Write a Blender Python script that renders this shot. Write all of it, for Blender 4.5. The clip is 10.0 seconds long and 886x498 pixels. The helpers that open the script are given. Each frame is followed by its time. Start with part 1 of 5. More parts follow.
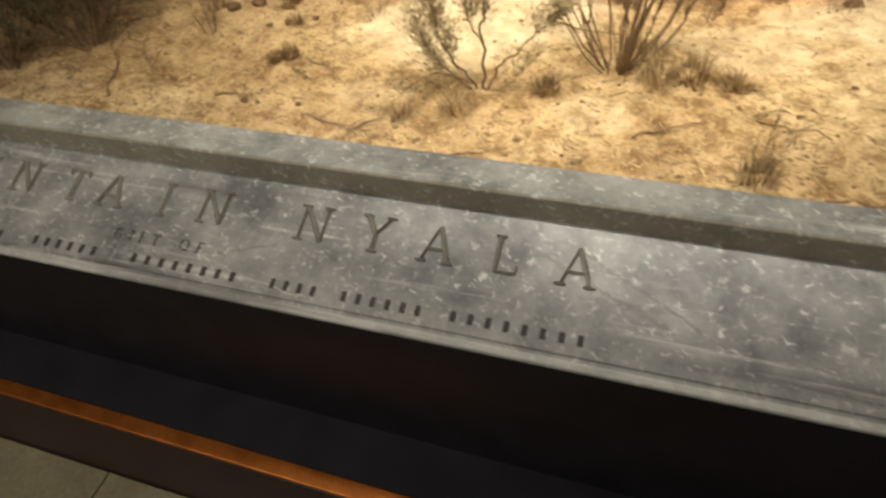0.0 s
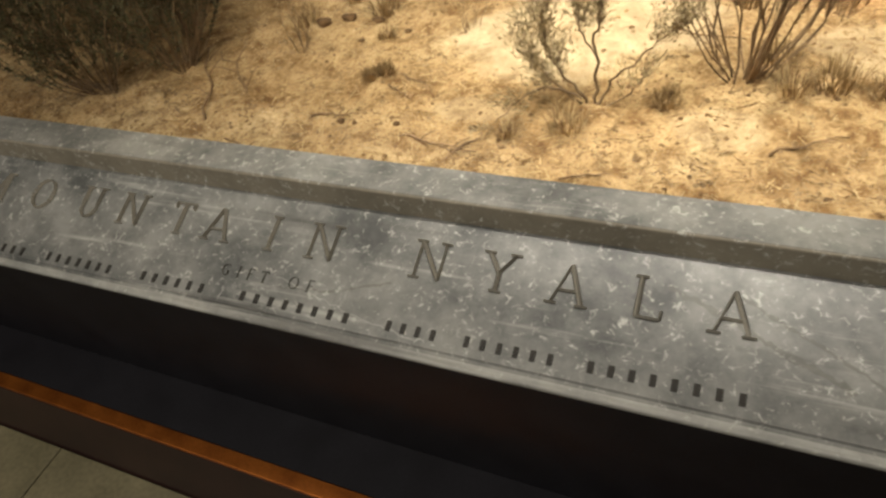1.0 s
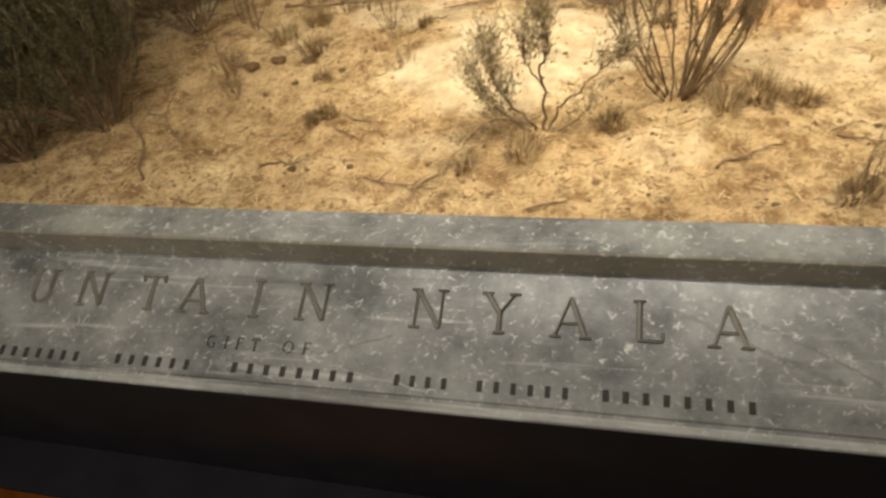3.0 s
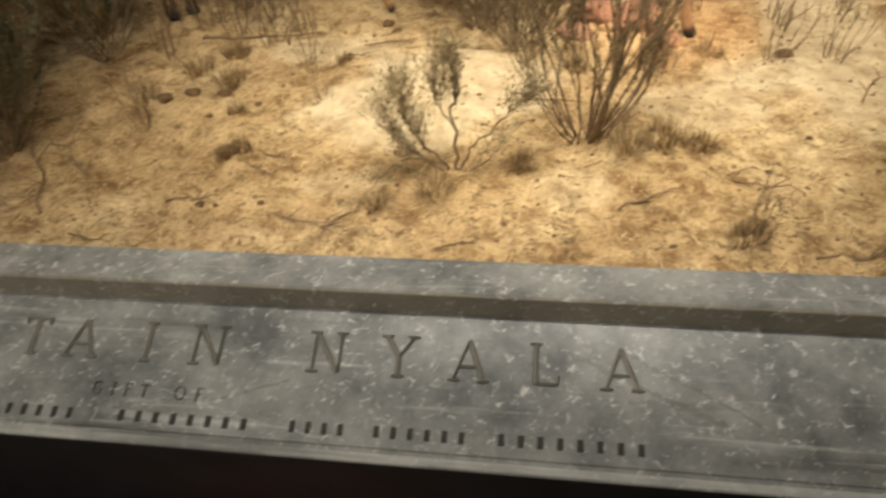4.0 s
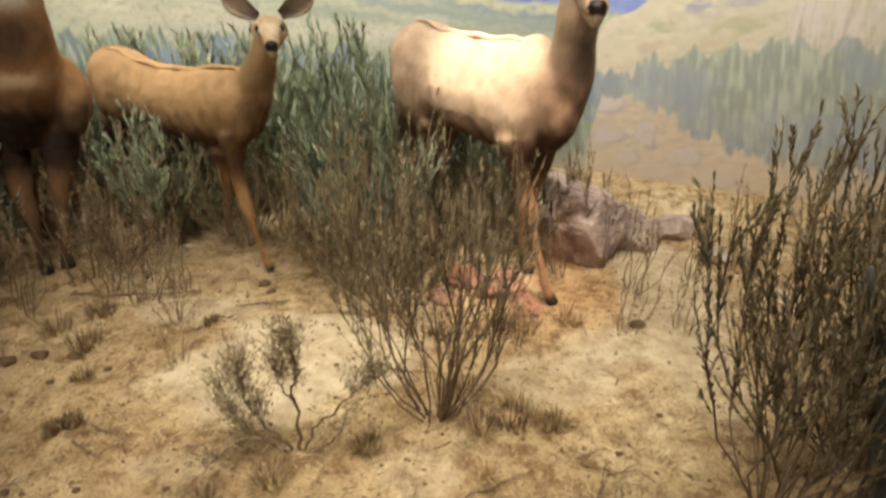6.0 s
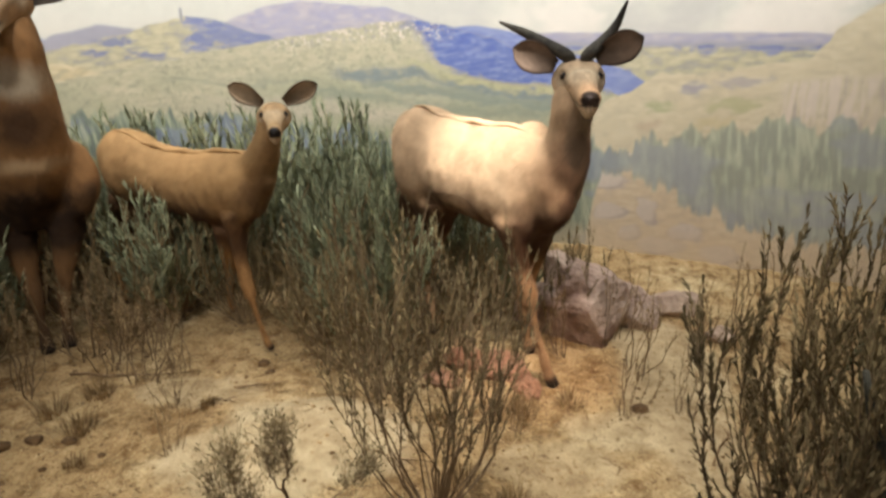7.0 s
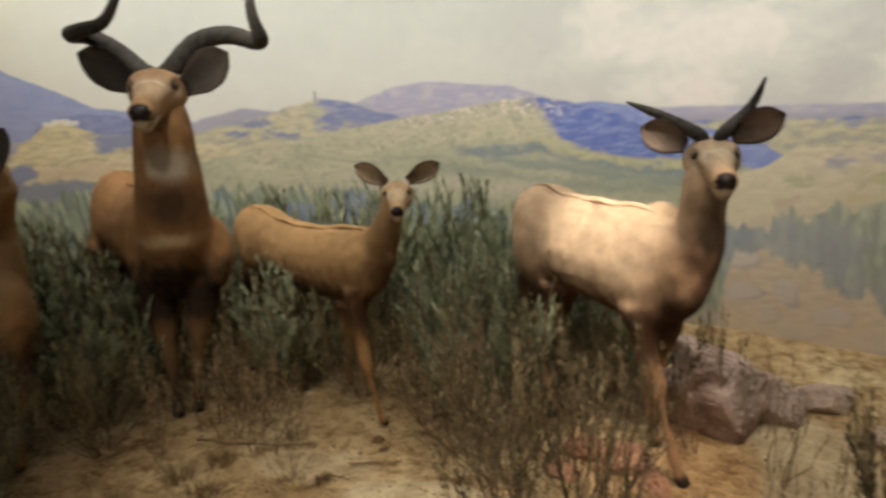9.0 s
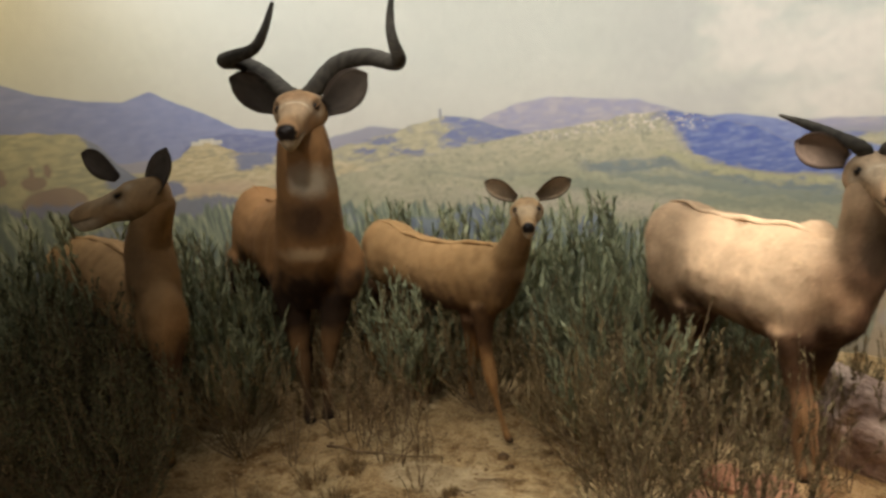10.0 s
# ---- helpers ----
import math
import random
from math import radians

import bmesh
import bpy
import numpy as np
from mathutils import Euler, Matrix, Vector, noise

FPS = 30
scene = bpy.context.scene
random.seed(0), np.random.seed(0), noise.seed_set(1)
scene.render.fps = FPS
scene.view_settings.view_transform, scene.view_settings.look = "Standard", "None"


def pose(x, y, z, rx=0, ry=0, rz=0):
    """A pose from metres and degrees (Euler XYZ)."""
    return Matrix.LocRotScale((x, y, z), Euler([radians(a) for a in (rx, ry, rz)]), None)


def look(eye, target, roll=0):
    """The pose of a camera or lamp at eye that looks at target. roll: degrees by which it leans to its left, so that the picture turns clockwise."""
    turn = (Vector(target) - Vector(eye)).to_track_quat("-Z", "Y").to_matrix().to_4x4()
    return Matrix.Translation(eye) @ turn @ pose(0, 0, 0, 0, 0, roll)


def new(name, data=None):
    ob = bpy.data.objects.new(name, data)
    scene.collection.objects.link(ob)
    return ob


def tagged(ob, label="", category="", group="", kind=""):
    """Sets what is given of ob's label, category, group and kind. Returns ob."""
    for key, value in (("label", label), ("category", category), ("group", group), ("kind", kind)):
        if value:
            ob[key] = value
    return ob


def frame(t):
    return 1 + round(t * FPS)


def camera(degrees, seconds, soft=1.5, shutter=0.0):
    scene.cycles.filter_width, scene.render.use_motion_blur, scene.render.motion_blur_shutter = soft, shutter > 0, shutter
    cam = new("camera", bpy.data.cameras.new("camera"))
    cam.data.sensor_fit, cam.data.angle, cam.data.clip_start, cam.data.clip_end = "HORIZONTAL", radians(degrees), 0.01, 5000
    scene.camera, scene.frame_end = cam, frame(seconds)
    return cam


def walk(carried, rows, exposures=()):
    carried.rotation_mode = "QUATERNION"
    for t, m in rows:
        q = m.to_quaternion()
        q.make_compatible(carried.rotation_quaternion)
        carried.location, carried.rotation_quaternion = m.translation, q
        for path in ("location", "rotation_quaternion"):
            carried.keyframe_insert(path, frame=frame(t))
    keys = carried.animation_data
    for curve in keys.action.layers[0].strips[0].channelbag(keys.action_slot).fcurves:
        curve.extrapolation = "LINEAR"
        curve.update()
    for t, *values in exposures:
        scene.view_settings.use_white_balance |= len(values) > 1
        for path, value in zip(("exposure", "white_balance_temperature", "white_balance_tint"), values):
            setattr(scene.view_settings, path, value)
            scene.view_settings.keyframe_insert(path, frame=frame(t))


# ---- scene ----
# A museum diorama behind a carved stone sill: mounted antelopes among heath shrubs before a painted landscape.
cam = camera(66.7, 10.0, soft=2.5, shutter=0.6)
PATH = [
    (0, (0.436, 0.36, 1.753), (-0.117, 1.641, 0.32), -7.0),
    (0.5, (0.356, 0.403, 1.75), (-0.298, 1.668, 0.345), -9.5),
    (1, (0.273, 0.448, 1.741), (-0.457, 1.661, 0.328), -12.9),
    (1.5, (0.199, 0.472, 1.748), (-0.512, 1.673, 0.315), -14.1),
    (2, (0.1, 0.45, 1.765), (-0.554, 1.691, 0.339), -15.3),
    (3.5, (0.107, 0.44, 1.829), (-0.277, 1.805, 0.418), -8.1),
    (4, (0.175, 0.476, 1.825), (-0.125, 1.889, 0.441), -5.6),
    (4.5, (0.244, 0.526, 1.827), (0.045, 1.966, 0.454), -3.9),
    (5, (0.32, 0.581, 1.844), (0.178, 2.19, 0.665), -2.3),
    (5.5, (0.367, 0.612, 1.882), (0.252, 2.354, 0.905), -0.4),
    (6, (0.412, 0.636, 1.928), (0.282, 2.433, 1.061), -0.6),
    (7.5, (0.449, 0.683, 2.03), (0.256, 2.572, 1.403), -1.0),
    (8, (0.448, 0.704, 2.044), (0.197, 2.607, 1.486), -1.1),
    (8.5, (0.449, 0.713, 2.044), (0.121, 2.616, 1.522), -1.6),
    (9, (0.424, 0.724, 2.043), (-0.074, 2.592, 1.532), -2.7),
    (9.5, (0.371, 0.714, 2.056), (-0.325, 2.527, 1.577), -3.8),
    (10, (0.33, 0.695, 2.057), (-0.46, 2.476, 1.603), -4.0),
]

EXPOSURE = [(0.0, 1.05, 6350, 10), (4.4, 0.76, 6250, 10), (5.4, 0.56, 6000, 10), (6.2, 0.40, 5850, 10), (7.5, -0.10, 5900, 10), (8.5, -0.36, 6000, 10), (10.0, -0.46, 6100, 10)]
walk(cam, [(t, look(eye, target, roll)) for t, eye, target, roll in PATH], EXPOSURE)

GROUND = 0.60          # level of the soil in the case
SILL_Y = 1.45          # back edge of the sill, where the glass stands
rng = random.Random(7)

# ---- light ----
world = bpy.data.worlds.new("hall_gloom")
scene.world = world
world.use_nodes = True
world.node_tree.nodes["Background"].inputs[0].default_value = (0.9, 0.75, 0.6, 1)
world.node_tree.nodes["Background"].inputs[1].default_value = 0.01


def area(name, eye, target, power, sx, sy, colour):
    data = bpy.data.lights.new(name, "AREA")
    data.shape, data.size, data.size_y, data.energy, data.color = "RECTANGLE", sx, sy, power, colour
    ob = new(name, data)
    ob.matrix_world = look(eye, target)
    return ob


def spot(name, eye, target, power, degrees, blend, radius, colour):
    data = bpy.data.lights.new(name, "SPOT")
    data.energy, data.spot_size, data.spot_blend, data.shadow_soft_size, data.color = power, radians(degrees), blend, radius, colour
    ob = new(name, data)
    ob.matrix_world = look(eye, target)
    return ob


WARM = (1.0, 0.92, 0.79)
front = area("case_lamp_front", (0.2, 1.64, 3.2), (0.2, 2.35, 0.6), 14, 2.4, 0.16, WARM)
back = area("case_lamp_back", (-0.2, 3.0, 3.35), (-0.2, 4.3, 1.65), 70, 5.0, 0.30, (1.0, 0.97, 0.90))
front.data.spread, back.data.spread = radians(66), radians(115)
spot("case_spot_flank", (0.1, 2.1, 3.3), (0.40, 3.08, 1.44), 560, 17, 0.9, 0.05, (1.0, 0.94, 0.84))
spot("case_spot_soil", (0.15, 2.32, 3.35), (0.0, 2.12, 0.6), 70, 42, 1.0, 0.06, WARM)
spot("case_spot_hoof", (0.9, 1.9, 3.2), (0.62, 2.95, 0.8), 210, 18, 1.0, 0.05, (1.0, 0.66, 0.46))
spot("case_spot_heads", (-0.7, 1.75, 3.1), (-1.0, 3.05, 1.78), 100, 36, 1.0, 0.08, WARM)
spot("case_spot_left", (-3.1, 2.2, 3.2), (-3.2, 3.4, 2.3), 80, 75, 0.9, 0.1, (1.0, 0.80, 0.44))
area("hall_ceiling_lamp", (-1.6, -1.0, 3.7), (-0.6, 0.9, 0.4), 46, 1.4, 0.6, (1.0, 0.92, 0.80))


# ---- materials ----
def srgb(r, g, b):
    return tuple(((c / 255 + 0.055) / 1.055) ** 2.4 if c > 10 else c / 255 / 12.92 for c in (r, g, b))


def material(name, rough=0.8, metal=0.0, spec=0.5):
    m = bpy.data.materials.new(name)
    m.use_nodes = True
    b = m.node_tree.nodes["Principled BSDF"]
    b.inputs["Roughness"].default_value, b.inputs["Metallic"].default_value = rough, metal
    b.inputs["Specular IOR Level"].default_value = spec
    return m, m.node_tree, b


def node(tree, kind, **values):
    n = tree.nodes.new(kind)
    for key, value in values.items():
        n.inputs[key.replace("_", " ")].default_value = value
    return n


def ramp(tree, source, stops):
    r = tree.nodes.new("ShaderNodeValToRGB")
    while len(r.color_ramp.elements) < len(stops):
        r.color_ramp.elements.new(0.5)
    for e, (at, colour) in zip(r.color_ramp.elements, stops):
        e.position, e.color = at, (*colour, 1)
    tree.links.new(source, r.inputs[0])
    return r


def coords(tree, scale=(1, 1, 1), turn=(0, 0, 0)):
    tc, mp = tree.nodes.new("ShaderNodeTexCoord"), tree.nodes.new("ShaderNodeMapping")
    mp.inputs["Scale"].default_value, mp.inputs["Rotation"].default_value = scale, turn
    tree.links.new(tc.outputs["Object"], mp.inputs[0])
    return mp.outputs[0]


def mix(tree, kind, fac, a, b):
    m = tree.nodes.new("ShaderNodeMix")
    m.data_type, m.blend_type = "RGBA", kind
    for slot, value in ((0, fac), (6, a), (7, b)):
        if isinstance(value, (int, float)):
            m.inputs[slot].default_value = value
        elif isinstance(value, tuple):
            m.inputs[slot].default_value = (*value, 1)
        else:
            tree.links.new(value, m.inputs[slot])
    return m.outputs[2]


def bump(tree, b, height, strength, distance):
    n = node(tree, "ShaderNodeBump", Strength=strength, Distance=distance)
    tree.links.new(height, n.inputs["Height"])
    tree.links.new(n.outputs[0], b.inputs["Normal"])


def grainy(name, dark, light, scale, rough=0.85, relief=0.3, depth=0.004, metal=0.0, spec=0.3, stretch=(1, 1, 1), fine=14.0):
    """A surface that varies at two scales, between two colours."""
    m, t, b = material(name, rough, metal, spec)
    at = coords(t, stretch)
    big, small = node(t, "ShaderNodeTexNoise", Scale=scale, Detail=4.0), node(t, "ShaderNodeTexNoise", Scale=scale * fine, Detail=3.0)
    for n in (big, small):
        t.links.new(at, n.inputs["Vector"])
    c1 = ramp(t, big.outputs[0], [(0.3, dark), (0.7, light)])
    c2 = ramp(t, small.outputs[0], [(0.25, (0.55, 0.55, 0.55)), (0.75, (1, 1, 1))])
    t.links.new(mix(t, "MULTIPLY", 0.75, c1.outputs[0], c2.outputs[0]), b.inputs["Base Color"])
    bump(t, b, small.outputs[0], relief, depth)
    return m


def soil_material():
    m, t, b = material("dry_sandy_soil", 0.95, 0, 0.1)
    at = coords(t)
    big, mid, fine = (node(t, "ShaderNodeTexNoise", Scale=s, Detail=d, Roughness=0.65) for s, d in ((1.6, 4.0), (14.0, 6.0), (90.0, 4.0)))
    litter = node(t, "ShaderNodeTexVoronoi", Scale=55.0)
    for n in (big, mid, fine, litter):
        t.links.new(at, n.inputs["Vector"])
    base = ramp(t, big.outputs[0], [(0.32, srgb(152, 124, 86)), (0.52, srgb(186, 160, 118)), (0.68, srgb(206, 186, 146))])
    patch = ramp(t, mid.outputs[0], [(0.36, (0.40, 0.31, 0.22)), (0.50, (0.86, 0.82, 0.74)), (0.62, (1.08, 1.06, 1.02))])
    grit = ramp(t, fine.outputs[0], [(0.3, (0.52, 0.46, 0.38)), (0.55, (1, 1, 1))])
    spots = ramp(t, litter.outputs[0], [(0.05, (0.8, 0.72, 0.62)), (0.3, (1, 1, 1))])
    c = mix(t, "MULTIPLY", 0.9, base.outputs[0], patch.outputs[0])
    c = mix(t, "MULTIPLY", 0.8, c, grit.outputs[0])
    c = mix(t, "MULTIPLY", 0.5, c, spots.outputs[0])
    swept = t.nodes.new("ShaderNodeAttribute")
    swept.attribute_name = "bare"
    sand = ramp(t, mid.outputs[0], [(0.3, srgb(176, 154, 116)), (0.7, srgb(204, 186, 150))])
    c = mix(t, "MIX", swept.outputs["Fac"], c, sand.outputs[0])
    t.links.new(c, b.inputs["Base Color"])
    add = t.nodes.new("ShaderNodeMath")
    t.links.new(mid.outputs[0], add.inputs[0])
    t.links.new(fine.outputs[0], add.inputs[1])
    bump(t, b, add.outputs[0], 0.6, 0.010)
    return m


def marble_material(name, dark, light, rough):
    m, t, b = material(name, rough, 0, 0.5)
    at = coords(t)
    cloud, fleck = node(t, "ShaderNodeTexNoise", Scale=6.0, Detail=7.0, Roughness=0.7), node(t, "ShaderNodeTexNoise", Scale=56.0, Detail=6.0, Roughness=0.72, Distortion=0.8)
    for n in (cloud, fleck):
        t.links.new(at, n.inputs["Vector"])
    base = ramp(t, cloud.outputs[0], [(0.36, dark), (0.64, light)])
    white = ramp(t, fleck.outputs[0], [(0.565, (0, 0, 0)), (0.66, (0.75, 0.75, 0.75))])
    c = mix(t, "MIX", white.outputs[0], base.outputs[0], srgb(198, 196, 186))
    for turn, seed_scale, tone in ((0.55, (1.2, 16, 3), srgb(66, 64, 60)), (-0.5, (1.6, 30, 4), srgb(196, 194, 184))):
        v = node(t, "ShaderNodeTexNoise", Scale=1.0, Detail=4.0, Roughness=0.55)
        t.links.new(coords(t, seed_scale, (0, 0, turn)), v.inputs["Vector"])
        f = ramp(t, v.outputs[0], [(0.60, (0, 0, 0)), (0.72, (0.65, 0.65, 0.65))])
        c = mix(t, "MIX", f.outputs[0], c, tone)
    t.links.new(c, b.inputs["Base Color"])
    r = ramp(t, cloud.outputs[0], [(0.3, (rough + 0.1,) * 3), (0.7, (rough - 0.06,) * 3)])
    t.links.new(r.outputs[0], b.inputs["Roughness"])
    bump(t, b, fleck.outputs[0], 0.08, 0.002)
    return m


def pigment_material(name, rough, streak, strength, relief, depth):
    """Colour from the mesh's own pigment layer, broken up by fine strokes or hairs."""
    m, t, b = material(name, rough, 0, 0.2)
    a = t.nodes.new("ShaderNodeAttribute")
    a.attribute_name = "pigment"
    n = node(t, "ShaderNodeTexNoise", Scale=1.0, Detail=5.0, Roughness=0.6)
    t.links.new(coords(t, streak), n.inputs["Vector"])
    big = node(t, "ShaderNodeTexNoise", Scale=4.5, Detail=4.0)
    t.links.new(coords(t), big.inputs["Vector"])
    f = ramp(t, n.outputs[0], [(0.3, (1 - strength,) * 3), (0.7, (1.0 + strength * 0.3,) * 3)])
    g = ramp(t, big.outputs[0], [(0.3, (1 - strength * 0.6,) * 3), (0.7, (1.0,) * 3)])
    c = mix(t, "MULTIPLY", 1.0, a.outputs[0], f.outputs[0])
    c = mix(t, "MULTIPLY", 1.0, c, g.outputs[0])
    t.links.new(c, b.inputs["Base Color"])
    bump(t, b, n.outputs[0], relief, depth)
    return m


def leaf_material(name, dark, light):
    m, t, b = material(name, 0.75, 0, 0.2)
    g = t.nodes.new("ShaderNodeNewGeometry")
    r = ramp(t, g.outputs["Random Per Island"], [(0.1, dark), (0.9, light)])
    n = node(t, "ShaderNodeTexNoise", Scale=6.0, Detail=3.0)
    t.links.new(coords(t), n.inputs["Vector"])
    v = ramp(t, n.outputs[0], [(0.3, (0.6, 0.6, 0.6)), (0.7, (1.1, 1.1, 1.1))])
    t.links.new(mix(t, "MULTIPLY", 1.0, r.outputs[0], v.outputs[0]), b.inputs["Base Color"])
    return m


SOIL = soil_material()
MARBLE = marble_material("grey_marble", srgb(76, 77, 74), srgb(137, 136, 130), 0.40)
MARBLE_LIP = marble_material("worn_grey_marble", srgb(128, 128, 122), srgb(168, 166, 158), 0.45)
MARBLE_STEP = marble_material("dull_brown_grey_marble", srgb(116, 109, 94), srgb(138, 130, 113), 0.55)
MARBLE_STREAK = marble_material("dark_marble_streak", srgb(82, 81, 76), srgb(118, 116, 108), 0.4)
# letter tones: lit groove walls and groove shade put into pale and dark stone
CARVED_LIT = grainy("lit_carved_stone", srgb(150, 144, 130), srgb(190, 184, 168), 30, 0.28, 0.1, 0.001, spec=0.5)
GROOVE_SHADE = grainy("groove_shade_edge", srgb(44, 41, 36), srgb(62, 58, 50), 30, 0.6, 0.1, 0.001, spec=0.3)
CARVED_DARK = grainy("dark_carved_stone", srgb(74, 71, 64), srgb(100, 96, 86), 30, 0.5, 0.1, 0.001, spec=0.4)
BLACK = grainy("polished_black_stone", (0.009, 0.008, 0.010), (0.015, 0.014, 0.017), 8, 0.55, 0.02, 0.001, spec=0.25)
BROWN = grainy("dark_brown_stone", srgb(42, 28, 26), srgb(54, 36, 32), 10, 0.35, 0.03, 0.001, spec=0.5)
COPPER = grainy("worn_copper_strip", srgb(150, 84, 34), srgb(196, 116, 48), 12, 0.4, 0.1, 0.001, metal=0.8)
FLOOR = grainy("olive_floor_tile", srgb(106, 99, 74), srgb(134, 125, 96), 5, 0.45, 0.05, 0.002, spec=0.4)
HALL = grainy("dark_hall_plaster", srgb(52, 46, 40), srgb(66, 58, 50), 2, 0.9, 0.1, 0.003)
CASE = grainy("matt_case_paint", srgb(120, 112, 96), srgb(140, 132, 112), 2, 0.9, 0.1, 0.003)
BARK = grainy("grey_brown_bark", srgb(104, 84, 60), srgb(156, 130, 96), 40, 0.9, 0.5, 0.003, stretch=(1, 1, 0.3))
OLDBARK = grainy("weathered_grey_bark", srgb(74, 72, 62), srgb(112, 108, 94), 14, 0.9, 0.8, 0.01, stretch=(1, 1, 0.3))
TWIG = grainy("dry_twig", srgb(112, 88, 60), srgb(156, 126, 90), 30, 0.9, 0.4, 0.002)
LEAF = leaf_material("heath_leaf", srgb(112, 98, 68), srgb(168, 148, 106))
# darker green copy of the heath leaf, with the shrubs' shade in its colour
LEAF_SHADED = leaf_material("shaded_heath_leaf", srgb(72, 72, 50), srgb(116, 114, 78))
LEAF_GREEN = leaf_material("grey_green_leaf", srgb(130, 136, 104), srgb(184, 184, 144))
LEAF_PALE = leaf_material("pale_heath_leaf", srgb(146, 128, 94), srgb(196, 176, 134))
STRAW = leaf_material("dry_grass", srgb(128, 98, 60), srgb(206, 180, 132))
PINKROCK = grainy("pinkish_rock", srgb(142, 114, 98), srgb(206, 180, 158), 7, 0.9, 0.9, 0.02, fine=6)
REDROCK = grainy("rusty_rock", srgb(146, 104, 78), srgb(190, 146, 114), 9, 0.9, 0.9, 0.015, fine=6)
TANROCK = grainy("weathered_tan_rock", srgb(156, 130, 112), srgb(204, 178, 152), 8, 0.9, 0.8, 0.015, fine=6)
PEBBLE = grainy("brown_clod", srgb(84, 62, 38), srgb(132, 102, 66), 20, 0.95, 0.8, 0.006)
TWIGS = leaf_material("dark_twig_bits", srgb(104, 80, 52), srgb(160, 128, 86))
CRUMBS = leaf_material("soil_crumb", srgb(132, 104, 70), srgb(190, 162, 118))
DRYTUFT = leaf_material("dull_dry_grass", srgb(118, 94, 60), srgb(168, 138, 92))
FUR = pigment_material("short_fur", 0.80, (190, 190, 50), 0.20, 0.4, 0.003)
WET = pigment_material("varnished_dark_glaze", 0.42, (90, 90, 90), 0.10, 0.05, 0.001)
MURAL = pigment_material("mural_paint", 0.85, (60, 60, 40), 0.05, 0.03, 0.002)


# ---- mesh helpers ----
def mesh(name, verts, faces, mats, smooth=False):
    d = bpy.data.meshes.new(name)
    d.from_pydata([tuple(v) for v in verts], [], [tuple(f) for f in faces])
    for m in mats if isinstance(mats, (list, tuple)) else [mats]:
        d.materials.append(m)
    if smooth:
        d.shade_smooth()
    d.update()
    return d


def part(name, bm, mat, parent, label="", smooth=False):
    """Links a bmesh, or a ready mesh, as one object under a thing or under a part."""
    if isinstance(bm, bmesh.types.BMesh):
        d = bpy.data.meshes.new(name)
        bm.to_mesh(d)
        bm.free()
        d.materials.append(mat)
        if smooth:
            d.shade_smooth()
    else:
        d = bm
    ob = new(name, d)
    ob.parent = parent
    return tagged(ob, label)


def box(lo, hi, bevel=0.0):
    bm = bmesh.new()
    bmesh.ops.create_cube(bm, size=1)
    for v in bm.verts:
        v.co = Vector([(a + b) / 2 + c * (b - a) for a, b, c in zip(lo, hi, v.co)])
    if bevel:
        bmesh.ops.bevel(bm, geom=bm.edges[:], offset=bevel, segments=2, affect="EDGES", profile=0.6)
    return bm


def prism(profile, x0, x1):
    """A bar along x with the given outline in y and z."""
    bm = bmesh.new()
    a = [bm.verts.new((x0, y, z)) for y, z in profile]
    b = [bm.verts.new((x1, y, z)) for y, z in profile]
    bm.faces.new(a[::-1])
    bm.faces.new(b)
    for i in range(len(a)):
        j = (i + 1) % len(a)
        bm.faces.new((a[i], a[j], b[j], b[i]))
    bmesh.ops.recalc_face_normals(bm, faces=bm.faces[:])
    return bm


def structure(name, bm, mat, label, category):
    return tagged(part(name, bm, mat, None), label, category, kind="structure")


def tube(verts, faces, pts, radii, sides=5, cap=True):
    """Adds a tube along the points to the lists."""
    start, n = len(verts), len(pts)
    ref = Vector((0.31, 0.87, 0.38))
    for i, (p, r) in enumerate(zip(pts, radii)):
        d = (pts[min(i + 1, n - 1)] - pts[max(i - 1, 0)]).normalized()
        u = d.cross(ref).normalized()
        w = d.cross(u)
        ra, rb = r if isinstance(r, tuple) else (r, r)
        for k in range(sides):
            a = 2 * math.pi * k / sides
            verts.append(p + u * (ra * math.cos(a)) + w * (rb * math.sin(a)))
    for i in range(n - 1):
        for k in range(sides):
            a, b = start + i * sides + k, start + i * sides + (k + 1) % sides
            faces.append((a, b, b + sides, a + sides))
    if cap:
        faces.append(tuple(start + k for k in range(sides))[::-1])
        faces.append(tuple(start + (n - 1) * sides + k for k in range(sides)))


def value_noise(u, v, seed):
    grid = np.random.RandomState(seed).rand(64, 64)
    iu, iv = np.floor(u).astype(int), np.floor(v).astype(int)
    fu, fv = u - iu, v - iv
    fu, fv = fu * fu * (3 - 2 * fu), fv * fv * (3 - 2 * fv)
    g = lambda a, b: grid[a % 64, b % 64]
    return (g(iu, iv) * (1 - fu) + g(iu + 1, iv) * fu) * (1 - fv) + (g(iu, iv + 1) * (1 - fu) + g(iu + 1, iv + 1) * fu) * fv


def fbm(u, v, seed, octaves=5):
    total, amp = np.zeros_like(u), 0.5
    for i in range(octaves):
        total = total + amp * value_noise(u * 2 ** i + 17.3 * i, v * 2 ** i + 9.1 * i, seed + i)
        amp *= 0.5
    return total / (1 - 0.5 ** octaves)


